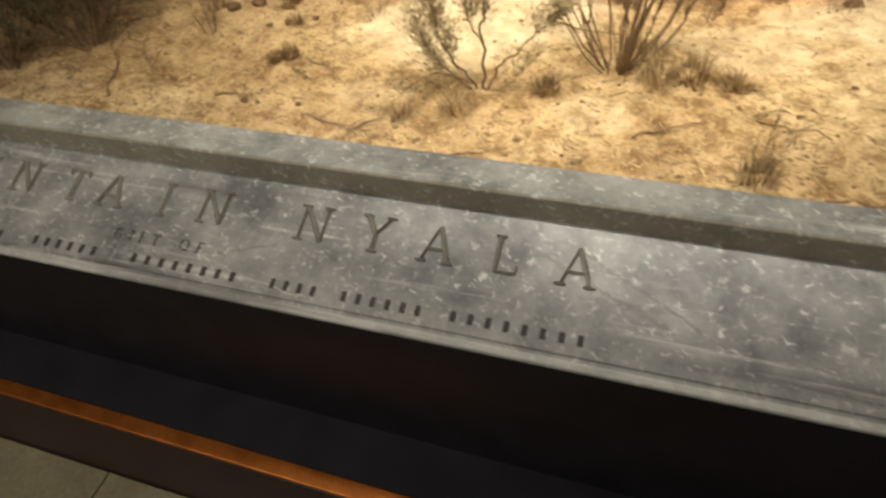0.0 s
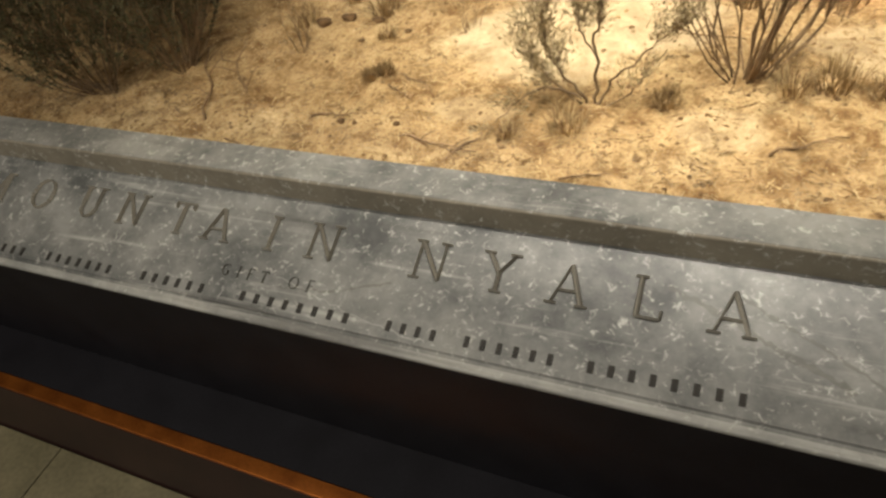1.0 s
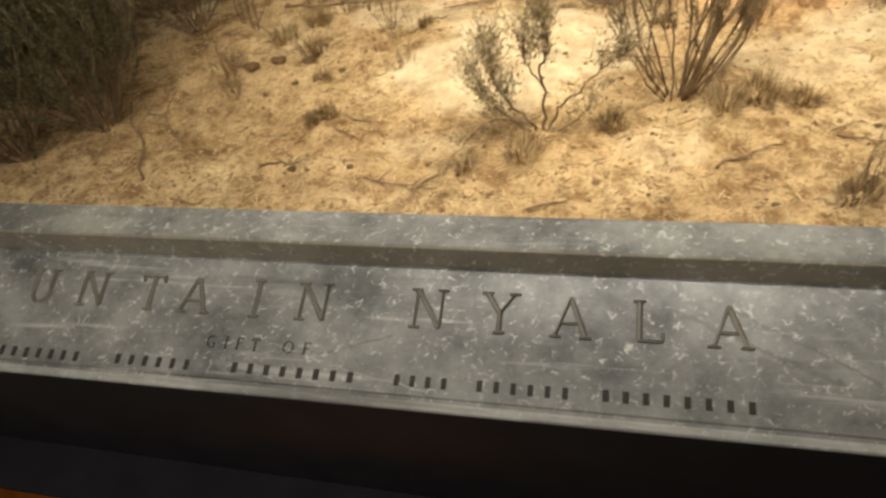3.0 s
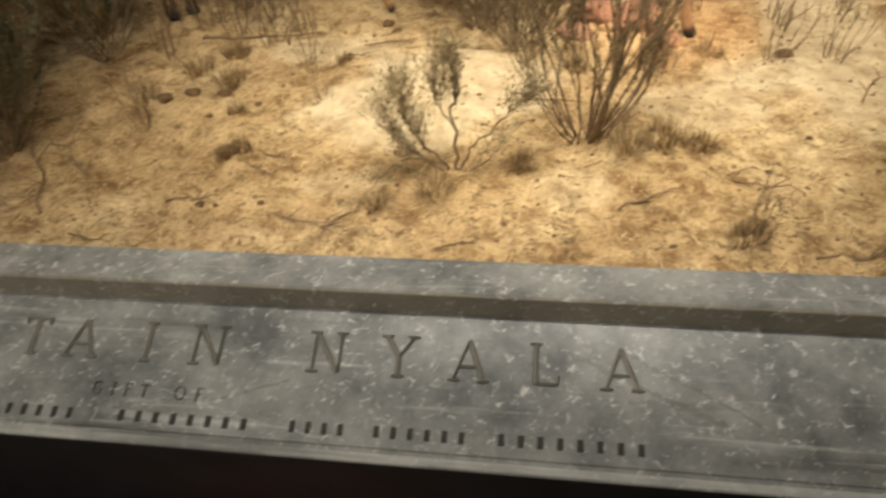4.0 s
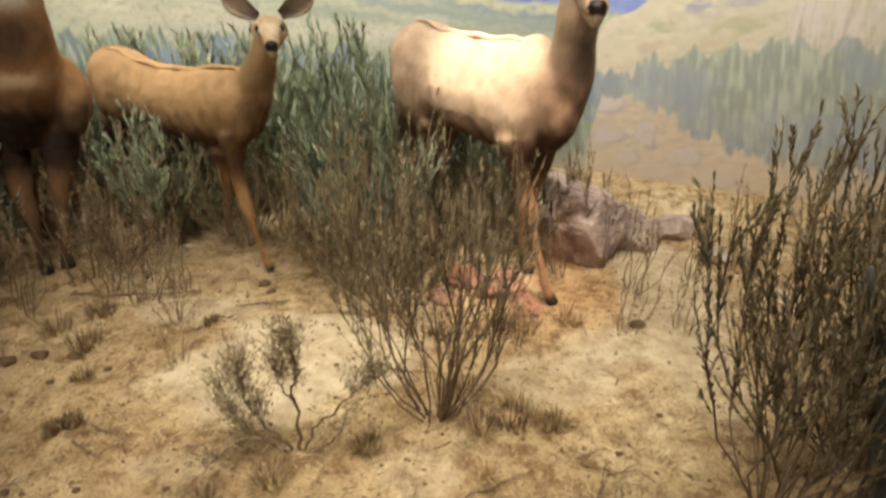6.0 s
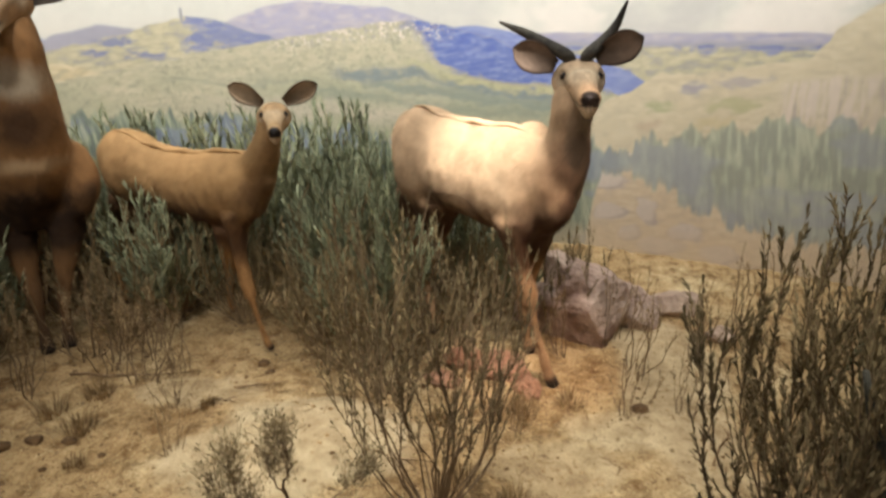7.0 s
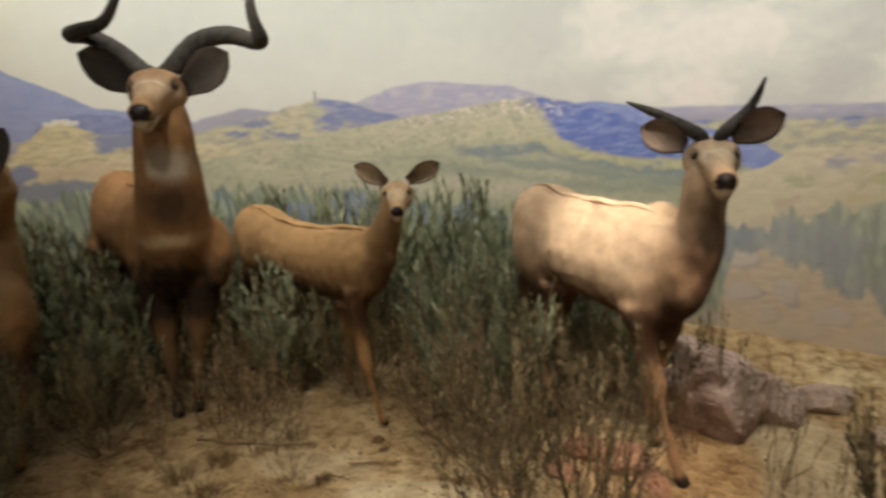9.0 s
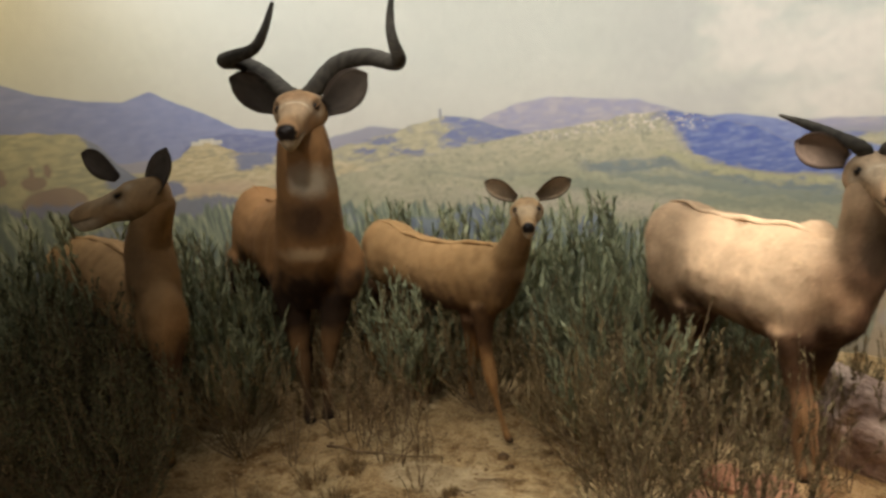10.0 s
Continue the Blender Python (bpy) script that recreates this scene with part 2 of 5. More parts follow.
def height(x, y):
    """The soil's level."""
    x, y = np.asarray(x, float), np.asarray(y, float)
    h = GROUND + 0.05 * (fbm(x * 1.3 + 20, y * 1.3 + 5, 3, 3) - 0.5) + 0.05 * (fbm(x * 7 + 40, y * 7 + 11, 9, 4) - 0.5)
    h = h + 0.04 * np.exp(-((x - 0.3) ** 2 / 0.12 + (y - 2.2) ** 2 / 0.06)) + 0.055 * np.exp(-((x + 0.18) ** 2 / 0.10 + (y - 2.52) ** 2 / 0.07) ** 2)
    return h + 0.10 * np.clip((y - 3.5) / 0.8, 0, 1) ** 2


def bareness(x, y):
    """How far the soil is swept bare of litter: smooth pale patches and the trodden way."""
    x, y = np.asarray(x, float), np.asarray(y, float)
    wob = 0.9 * (fbm(x * 5 + 3, y * 5 + 8, 141, 4) - 0.5)
    best = np.zeros_like(x)
    for cx, cy, rx, ry, tone in ((-0.20, 2.50, 0.40, 0.30, 0.72), (0.64, 2.44, 0.20, 0.14, 0.45), (1.12, 2.95, 0.20, 0.55, 0.6), (0.90, 2.66, 0.24, 0.12, 0.55), (-0.70, 2.82, 0.28, 0.12, 0.45), (0.25, 1.98, 0.12, 0.07, 0.35), (-0.45, 1.98, 0.14, 0.05, 0.35)):
        d = np.sqrt(((x - cx) / rx) ** 2 + ((y - cy) / ry) ** 2) + wob
        best = np.maximum(best, tone * np.clip((1.08 - d) / 0.22, 0, 1))
    return best


def level(x, y):
    return float(height(np.array([x]), np.array([y]))[0])


# ---- hall ----
X0, X1 = -4.2, 4.2
floor = structure("floor", box((-5, -3.5, -0.1), (5, 0.9, -0.012)), HALL, "dark bedding under olive stone floor tiles", "floor")
structure("wall_south", box((-5.2, -3.7, 0), (5.2, -3.5, 3.9)), HALL, "dark plaster wall of the museum hall", "wall")
structure("wall_west", box((-5.2, -3.5, 0), (-5, 4.6, 3.9)), HALL, "dark plaster wall of the museum hall", "wall")
structure("wall_east", box((5, -3.5, 0), (5.2, 4.6, 3.9)), HALL, "dark plaster wall of the museum hall", "wall")
structure("ceiling", box((-5.2, -3.7, 3.9), (5.2, 4.6, 4.05)), HALL, "dark ceiling of the museum hall", "ceiling")
structure("wall_case_top", box((-5, 1.42, 2.95), (5, 1.5, 3.9)), HALL, "dark wall above the display window", "wall")
structure("wall_case_left", box((-5, 1.42, 0.86), (-3.7, 1.5, 2.95)), HALL, "dark wall beside the display window", "wall")
structure("wall_case_right", box((2.4, 1.42, 0.86), (5, 1.5, 2.95)), HALL, "dark wall beside the display window", "wall")
structure("ceiling_case", box((-5, 1.5, 3.45), (5, 4.6, 3.5)), CASE, "matt painted ceiling over the display", "ceiling")
structure("wall_under_sill", box((-4.9, 1.105, 0.0), (4.9, 1.40, 0.69)), BLACK, "polished black stone face under the sill", "wall")
base = structure("baseboard", prism([(0.852, -0.01), (0.911, 0.17), (1.104, 0.17), (1.104, -0.01)], -4.9, 4.9), BROWN, "dark brown stone base along the floor", "baseboard")
structure("trim", prism([(0.913, 0.171), (0.914, 0.178), (0.917, 0.180), (0.955, 0.180), (0.957, 0.171)], -4.9, 4.9), COPPER, "worn copper strip on the stone base", "trim")

structure("ledge", prism([(0.958, 0.1705), (0.958, 0.179), (1.104, 0.179), (1.104, 0.1705)], -4.9, 4.9), BLACK, "polished black stone ledge behind the copper strip", "ledge")

# ---- sill ----
sill = structure("window_sill", prism([(1.0845, 0.690), (1.37, 0.690), (1.37, 0.75), (1.349, 0.79375), (1.0945, 0.7047), (1.0925, 0.700), (1.086, 0.698)], -4.9, 4.9), MARBLE, "sloping grey marble sill with carved lettering", "sill")
SLOPE = math.atan(0.35)
part("front_lip", prism([(1.068, 0.691), (1.068, 0.697), (1.070, 0.699), (1.0835, 0.7025), (1.084, 0.691)], -4.9, 4.9), MARBLE_LIP, sill, "worn pale front lip")
part("step", prism([(1.3495, 0.70), (1.3495, 0.846), (1.351, 0.850), (1.3535, 0.851), (1.3535, 0.70)], -4.9, 4.9), MARBLE_STEP, sill, "dull brownish step")
part("top_ledge", prism([(1.354, 0.70), (1.354, 0.852), (1.445, 0.852), (1.449, 0.848), (1.449, 0.40), (1.40, 0.40)], -4.9, 4.9), MARBLE, sill, "flat pale grey ledge")


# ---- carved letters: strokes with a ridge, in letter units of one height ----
# wide dark edge paints the groove's shade, narrow pale ridge its lit wall
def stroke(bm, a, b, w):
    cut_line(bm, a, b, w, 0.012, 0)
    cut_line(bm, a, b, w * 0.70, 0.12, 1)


def cut_line(bm, a, b, w, rise, slot):
    a, b = Vector((*a, 0)), Vector((*b, 0))
    d = (b - a).normalized()
    s = Vector((-d.y, d.x, 0)) * (w / 2)
    ring = [bm.verts.new(p) for p in (a + s, a - s, b - s, b + s)]
    ridge = [bm.verts.new(p + Vector((0, 0, rise))) for p in (a + d * w * 0.3, b - d * w * 0.3)]
    for corners in ((ring[0], ring[1], ridge[0]), (ring[1], ring[2], ridge[1], ridge[0]), (ring[2], ring[3], ridge[1]), (ring[3], ring[0], ridge[0], ridge[1])):
        bm.faces.new(corners).material_index = slot


def arc(bm, cx, cy, rx, ry, a0, a1, wide, thin, n=14):
    pts = [(cx + rx * math.cos(a0 + (a1 - a0) * i / n), cy + ry * math.sin(a0 + (a1 - a0) * i / n)) for i in range(n + 1)]
    for i in range(n):
        m = a0 + (a1 - a0) * (i + 0.5) / n
        stroke(bm, pts[i], pts[i + 1], thin + (wide - thin) * abs(math.cos(m)))


THICK, THIN, SERIF = 0.15, 0.085, 0.07
LETTERS = {
    "M": ([(0.0, 0, 0.05, 1, THIN), (0.05, 1, 0.42, 0.05, THICK), (0.42, 0.05, 0.80, 1, THIN), (0.80, 1, 0.86, 0, THICK)], [(0.0, 0), (0.86, 0), (0.0, 1), (0.85, 1)]),
    "U": ([(0.08, 1, 0.08, 0.35, THICK), (0.66, 1, 0.66, 0.35, THIN)], [(0.08, 1), (0.66, 1)]),
    "N": ([(0.06, 0, 0.06, 1, THIN), (0.06, 1, 0.72, 0, THICK), (0.72, 0, 0.72, 1, THIN)], [(0.06, 0), (0.04, 1), (0.72, 1)]),
    "T": ([(0.36, 0, 0.36, 1, THICK), (0.02, 0.97, 0.70, 0.97, THIN), (0.03, 0.97, 0.03, 0.78, THIN), (0.69, 0.97, 0.69, 0.78, THIN)], [(0.36, 0)]),
    "A": ([(0.06, 0, 0.40, 1, THIN), (0.40, 1, 0.78, 0, THICK), (0.18, 0.34, 0.62, 0.34, THIN)], [(0.06, 0), (0.78, 0)]),
    "I": ([(0.12, 0, 0.12, 1, THICK)], [(0.12, 0), (0.12, 1)]),
    "Y": ([(0.04, 1, 0.38, 0.48, THICK), (0.72, 1, 0.38, 0.48, THIN), (0.38, 0.5, 0.38, 0, THICK)], [(0.04, 1), (0.72, 1), (0.38, 0)]),
    "L": ([(0.1, 0, 0.1, 1, THICK), (0.1, 0.03, 0.62, 0.03, THIN), (0.62, 0.03, 0.62, 0.24, THIN)], [(0.1, 1)]),
    "G": ([(0.62, 0.42, 0.62, 0.1, THICK), (0.42, 0.44, 0.66, 0.44, THIN)], []),
    "F": ([(0.1, 0, 0.1, 1, THICK), (0.1, 0.97, 0.6, 0.97, THIN), (0.1, 0.52, 0.48, 0.52, THIN)], [(0.1, 0)]),
    "O": ([], []),
}
WIDTH = {"I": 0.24, "M": 0.9, "L": 0.66, "T": 0.72, "F": 0.6, "U": 0.74, "G": 0.7}


def letter_mesh(ch):
    bm = bmesh.new()
    lines, serifs = LETTERS[ch]
    for x0, y0, x1, y1, w in lines:
        stroke(bm, (x0, y0), (x1, y1), w)
    for x, y in serifs:
        stroke(bm, (x - 0.15, y), (x + 0.15, y), SERIF)
    if ch == "O":
        arc(bm, 0.42, 0.5, 0.40, 0.5, 0, 2 * math.pi, THICK, SERIF, 22)
    if ch == "U":
        arc(bm, 0.37, 0.35, 0.29, 0.35, math.pi, 2 * math.pi, THICK, SERIF, 12)
    if ch == "G":
        arc(bm, 0.40, 0.5, 0.38, 0.5, 0.8, 2 * math.pi - 0.7, THICK, SERIF, 18)
    bmesh.ops.recalc_face_normals(bm, faces=bm.faces[:])
    for f in bm.faces:
        if f.normal.z < 0:
            f.normal_flip()
    d = bpy.data.meshes.new("letter")
    bm.to_mesh(d)
    bm.free()
    return d


def on_plaque(x, y):
    """A pose on the sloping face, at x, with y as the plan's depth."""
    return Matrix.Translation((x, y, 0.7502 + 0.35 * (y - 1.224))) @ Matrix.Rotation(SLOPE, 4, "X")


def put_letter(ch, x, y, size, mat):
    d = letter_mesh(ch)
    d.materials.append(GROOVE_SHADE)
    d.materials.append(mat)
    ob = new("letter", d)
    ob.parent = sill
    ob.matrix_local = on_plaque(x - WIDTH.get(ch, 0.82) * size / 2, y) @ Matrix.Scale(size, 4)


CENTRES = (-1.515, -1.343, -1.174, -1.035, -0.885, -0.774, -0.626, -0.492, -0.242, -0.095, 0.04, 0.187, 0.328)
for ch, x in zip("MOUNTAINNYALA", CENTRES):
    put_letter(ch, x, 1.224, 0.080, CARVED_LIT)
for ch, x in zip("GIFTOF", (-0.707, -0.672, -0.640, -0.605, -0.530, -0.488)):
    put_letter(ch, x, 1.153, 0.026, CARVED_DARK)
# names of people stand as plain bars, in the letters' groove-shade tone
for x0, x1, n in ((-1.56, -1.295, 8), (-1.236, -1.007, 7), (-0.934, -0.733, 6), (-0.657, -0.366, 8), (-0.303, -0.177, 4), (-0.139, 0.054, 6), (0.093, 0.378, 8)):
    w = (x1 - x0) / n
    for i in range(n):
        ob = part("name_bar", box((w * 0.32, 0, 0), (w * 0.64, 0.022, 0.0020), 0.0009), GROOVE_SHADE, sill)
        ob.matrix_local = on_plaque(x0 + i * w, 1.100 + 0.013 * (x0 + 1.4) / 1.5)



def vein(points, width, mat, seed, label):
    """A thin streak in the stone of the sloping face."""
    r, bm, rows = random.Random(seed), bmesh.new(), []
    for (x0, y0), (x1, y1) in zip(points, points[1:]):
        for i in range(12):
            u = i / 12
            x, y = x0 + (x1 - x0) * u, y0 + (y1 - y0) * u + r.uniform(-0.003, 0.003)
            w = width * r.uniform(0.3, 1.0)
            z = 0.7506 + 0.35 * (y - 1.224)
            rows.append((bm.verts.new((x, y - w, z - 0.35 * w)), bm.verts.new((x, y + w, z + 0.35 * w))))
    for (a, b), (c, d) in zip(rows, rows[1:]):
        bm.faces.new((a, c, d, b))
    part("vein", bm, mat, sill, label)


vein([(-0.575, 1.172), (-0.40, 1.132), (-0.21, 1.098)], 0.0016, MARBLE_LIP, 1, "thin pale vein in the stone")
vein([(-0.56, 1.150), (-0.44, 1.162), (-0.30, 1.205)], 0.003, MARBLE_STREAK, 2, "dull dark vein in the stone")
vein([(0.215, 1.290), (0.33, 1.245), (0.42, 1.205), (0.53, 1.165)], 0.008, MARBLE_STREAK, 3, "dull dark vein in the stone")
vein([(0.33, 1.295), (0.43, 1.245), (0.50, 1.215), (0.62, 1.150)], 0.005, MARBLE_STREAK, 4, "dull dark vein in the stone")
vein([(0.795, 1.197), (0.812, 1.194), (0.822, 1.193)], 0.010, MARBLE_LIP, 5, "round pale spot in the stone")
sill.matrix_basis = Matrix.Translation((0.45, 1.22, 0)) @ Matrix.Rotation(radians(0.95), 4, "Z") @ Matrix.Translation((-0.45, -1.22, 0))

GLASS, gt, gb = material("display_glass", 0.0)
gloss, clear, pane_mix = (gt.nodes.new("ShaderNode" + k) for k in ("BsdfGlossy", "BsdfTransparent", "MixShader"))
gloss.inputs["Roughness"].default_value = 0.02
pane_mix.inputs[0].default_value = 0.03
gt.links.new(clear.outputs[0], pane_mix.inputs[1])
gt.links.new(gloss.outputs[0], pane_mix.inputs[2])
gt.links.new(pane_mix.outputs[0], gt.nodes["Material Output"].inputs["Surface"])
window = structure("window_1", box((-3.9, 1.452, 0.55), (2.6, 1.46, 3.0)), GLASS, "clear glass of the display window", "window")
window.matrix_basis = sill.matrix_basis
window.visible_shadow = False

# ---- case: soil and painted wall ----
NX, NY = 861, 291
gx, gy = np.linspace(-4.3, 4.3, NX), np.linspace(SILL_Y, 4.35, NY)
GX, GY = np.meshgrid(gx, gy)
BARE = bareness(GX, GY)
GZ = height(GX, GY) + (0.020 * (fbm(GX * 26, GY * 26, 31, 4) - 0.5) + 0.016 * np.clip(fbm(GX * 9 + 4, GY * 9, 37, 4) - 0.5, 0, 1)) * (1 - 0.85 * BARE)
verts = np.stack([GX, GY, GZ], -1).reshape(-1, 3)
idx = np.arange(NX * NY).reshape(NY, NX)
faces = np.stack([idx[:-1, :-1], idx[:-1, 1:], idx[1:, 1:], idx[1:, :-1]], -1).reshape(-1, 4)
ground_mesh = mesh("ground", verts.tolist(), faces.tolist(), SOIL, True)
ground_mesh.attributes.new("bare", "FLOAT", "POINT").data.foreach_set("value", BARE.astype(np.float32).ravel())
tagged(part("ground", ground_mesh, SOIL, None), "dry sandy soil with litter inside the display", "ground", kind="structure")


def wall_y(x):
    return 1.5 + 2.8 * np.sqrt(np.maximum(1 - (x / 4.25) ** 2, 0))


def blend(a, colour, mask):
    return a * (1 - mask[..., None]) + np.array(srgb(*colour)) * mask[..., None]


def edge(d, soft=0.012):
    return np.clip(d / soft + 0.5, 0, 1)


def paint_mural(X, Z):
    n1, n2 = fbm(X * 3 + 7, Z * 6 + 3, 50), fbm(X * 11 + 2, Z * 20 + 8, 60)
    n3, n4 = fbm(X * 40 + 5, Z * 40 + 1, 70, 4), fbm(X * 22 + Z * 9, Z * 60 - X * 6, 80, 4)
    wob = (n2 - 0.5) * 0.05 + (n3 - 0.5) * 0.014

    def line(*pts):
        return np.interp(X, [p[0] for p in pts], [p[1] for p in pts])

    def under(pts, rough=1.0, soft=0.012):
        return edge(line(*pts) + wob * rough - Z, soft)

    def spot(c, colour, x, z, rx, rz, tone=1.0, soft=0.5):
        d = 1 - np.sqrt(((X - x + wob * 1.5) / rx) ** 2 + ((Z - z + wob * 1.5) / rz) ** 2) + (n4 - 0.5) * 0.9
        return blend(c, colour, np.clip(d / soft, 0, 1) * tone)

    def dabs(c, m, cool, warm, strength):
        c = blend(c, cool, m * np.clip((n4 - 0.54) * 8, 0, 1) * strength)
        return blend(c, warm, m * np.clip((0.45 - n4) * 8, 0, 1) * strength)

    # sky with soft clouds
    c = np.ones((*X.shape, 3)) * np.array(srgb(200, 198, 184))
    c = blend(c, (214, 206, 190), np.clip(1 - (Z - 1.75) / 0.5, 0, 1))
    cloud = fbm(X * 2.2 + 31 + 0.4 * n2, Z * 4.2 + 12, 55, 6)
    right = np.clip((X + 0.5) / 0.9, 0.08, 1)
    c = blend(c, (234, 220, 204), np.clip((cloud - 0.48) * 8, 0, 1) * 0.7 * right)
    c = blend(c, (182, 176, 170), np.clip((0.48 - cloud) * 7, 0, 1) * 0.6 * right)
    # far mountains
    m = under([(-1.5, 1.3), (-1.2, 1.78), (-0.96, 1.895), (-0.79, 1.962), (-0.59, 1.996), (-0.35, 1.968), (-0.13, 1.956), (0.02, 1.90), (0.3, 1.82)], 0.3)
    c = blend(c, (164, 156, 172), m)
    c = dabs(c, m, (150, 146, 174), (184, 170, 172), 0.7)
    m = under([(-4.2, 2.32), (-3.6, 2.29), (-3.35, 2.253), (-3.23, 2.194), (-3.05, 2.142), (-2.86, 2.121), (-2.73, 2.17), (-2.64, 2.115), (-2.48, 2.033), (-2.31, 1.931), (-2.1, 1.90), (-1.8, 1.82), (-1.5, 1.7)], 0.25)
    c = blend(c, (120, 130, 176), m)
    c = blend(c, (142, 148, 186), m * np.clip((2.0 - Z) / 0.25, 0, 1) * 0.5)
    c = dabs(c, m, (108, 118, 170), (136, 142, 184), 0.5)
    m = under([(0.6, 1.62), (1.15, 1.685), (1.3, 1.70), (1.66, 1.742), (1.93, 1.78), (2.6, 1.85)], 0.3, 0.03)
    c = blend(c, (172, 162, 174), m * 0.85)
    # dark blue rise behind the castle hill
    m = under([(-2.95, 1.2), (-2.75, 1.6), (-2.59, 1.845), (-2.49, 1.897), (-2.37, 1.905), (-2.22, 1.886), (-2.1, 1.86), (-1.77, 1.785), (-1.5, 1.7)], 0.3)
    c = blend(c, (98, 108, 158), m)
    c = dabs(c, m, (84, 98, 156), (128, 134, 168), 0.5)
    # lavender rise and tower hill
    m = under([(-1.95, 1.78), (-1.79, 1.845), (-1.59, 1.892), (-1.44, 1.873), (-1.25, 1.826), (-1.0, 1.78)], 0.5)
    c = blend(c, (150, 146, 160), m)
    m = under([(-2.1, 1.72), (-1.77, 1.784), (-1.44, 1.851), (-1.27, 1.904), (-1.18, 1.929), (-1.02, 1.908), (-0.87, 1.859), (-0.73, 1.813), (-0.5, 1.76)], 0.7)
    c = blend(c, (178, 166, 132), m)
    c = dabs(c, m, (146, 142, 136), (200, 186, 146), 0.7)
    flank = m * edge(X + 1.16 + (1.90 - Z) * 0.5 + wob * 5, 0.05) * edge(Z - line((-1.2, 1.80), (-0.75, 1.75)) + wob * 3, 0.04)
    c = blend(c, (100, 110, 160), flank * 0.9)
    c = dabs(c, flank, (86, 100, 156), (150, 150, 154), 0.6)
    for x, z, rx, rz in ((-1.53, 1.80, 0.13, 0.028), (-1.36, 1.745, 0.12, 0.025), (-1.20, 1.70, 0.16, 0.035), (-1.62, 1.75, 0.06, 0.02)):
        c = spot(c, (98, 108, 152), x, z, rx, rz, 0.85)
    m = edge(0.008 - np.abs(X + 1.18), 0.006) * edge(1.968 - Z) * edge(Z - 1.9)
    c = blend(c, (140, 136, 140), m)
    # olive hill with its blue shoulder
    m = under([(-4.2, 2.02), (-3.39, 1.989), (-3.26, 1.985), (-3.09, 1.966), (-3.0, 1.88), (-2.92, 1.76), (-2.84, 1.68), (-2.6, 1.5)], 0.5)
    c = blend(c, (168, 160, 122), m)
    c = dabs(c, m, (140, 140, 112), (190, 176, 132), 0.7)
    c = blend(c, (98, 108, 140), m * edge(X + 3.08 - (1.95 - Z) * 0.35 + wob * 2, 0.03) * 0.9)
    # castle hill
    m = under([(-2.85, 1.5), (-2.74, 1.64), (-2.68, 1.76), (-2.56, 1.842), (-2.48, 1.868), (-2.41, 1.842), (-2.33, 1.79), (-2.12, 1.764), (-1.78, 1.70), (-1.53, 1.64), (-1.2, 1.58)], 0.9)
    c = blend(c, (196, 176, 132), m)
    c = dabs(c, m, (164, 152, 122), (216, 198, 156), 0.8)
    c = blend(c, (204, 172, 142), m * np.clip((1.66 - Z) / 0.06, 0, 1) * np.clip((n1 - 0.4) * 4, 0, 1) * 0.7)
    for x, z, rx, rz in ((-2.24, 1.75, 0.15, 0.065), (-1.5, 1.615, 0.10, 0.042), (-2.70, 1.60, 0.08, 0.06), (-1.95, 1.69, 0.12, 0.025), (-2.05, 1.60, 0.10, 0.02)):
        c = spot(c, (96, 108, 150), x, z, rx, rz, 0.9)
    for x, z, rx in ((-2.53, 1.862, 0.03), (-2.48, 1.874, 0.04), (-2.43, 1.862, 0.03)):
        c = blend(c, (222, 214, 196), edge(rx - np.abs(X - x), 0.008) * edge(0.012 - np.abs(Z - z), 0.006) * 0.8)
    # the broad hill, lit on one side, blue beyond its shoulder
    m = under([(-0.2, 1.0), (0.0, 1.72), (0.19, 1.852), (0.33, 1.863), (0.51, 1.828), (0.68, 1.756), (0.9, 1.70), (1.1, 1.635), (1.17, 1.59), (1.4, 1.45)], 0.3)
    c = blend(c, (104, 120, 178), m)
    c = dabs(c, m, (90, 108, 176), (134, 146, 190), 0.6)
    hill = under([(-2.3, 1.54), (-1.78, 1.628), (-1.18, 1.726), (-0.73, 1.804), (-0.33, 1.852), (-0.13, 1.885), (0.04, 1.885), (0.17, 1.858), (0.40, 1.80), (0.62, 1.70), (0.9, 1.58), (1.2, 1.45)], 0.6)
    c = blend(c, (184, 172, 138), hill)
    c = dabs(c, hill, (164, 156, 130), (200, 186, 152), 0.55)
    c = blend(c, (160, 156, 122), hill * np.clip((1.70 - Z) / 0.14, 0, 1) * np.clip((n1 - 0.30) * 4, 0, 1) * 0.8)
    shade = hill * edge(X - 0.0 - np.clip(1.86 - Z, 0, 1) * 0.55 + wob * 4, 0.13) * edge(Z - line((-0.05, 1.76), (0.06, 1.72), (0.2, 1.635), (0.53, 1.56), (0.9, 1.55)) + wob * 2, 0.03)
    c = blend(c, (98, 114, 172), shade * 0.92)
    c = dabs(c, shade, (84, 100, 164), (136, 146, 182), 0.7)
    rocks = np.clip((fbm(X * 60, Z * 75, 125, 2) - 0.60) * 14, 0, 1)
    crest = hill * edge(Z - line((-0.9, 1.74), (-0.3, 1.79), (0.1, 1.80)), 0.04) * edge(X + 0.75, 0.2) * edge(0.2 - X, 0.05)
    c = blend(c, (222, 206, 184), crest * rocks * 0.8)
    c = blend(c, (150, 140, 146), crest * np.clip((0.38 - fbm(X * 60, Z * 75, 125, 2)) * 12, 0, 1) * 0.6)
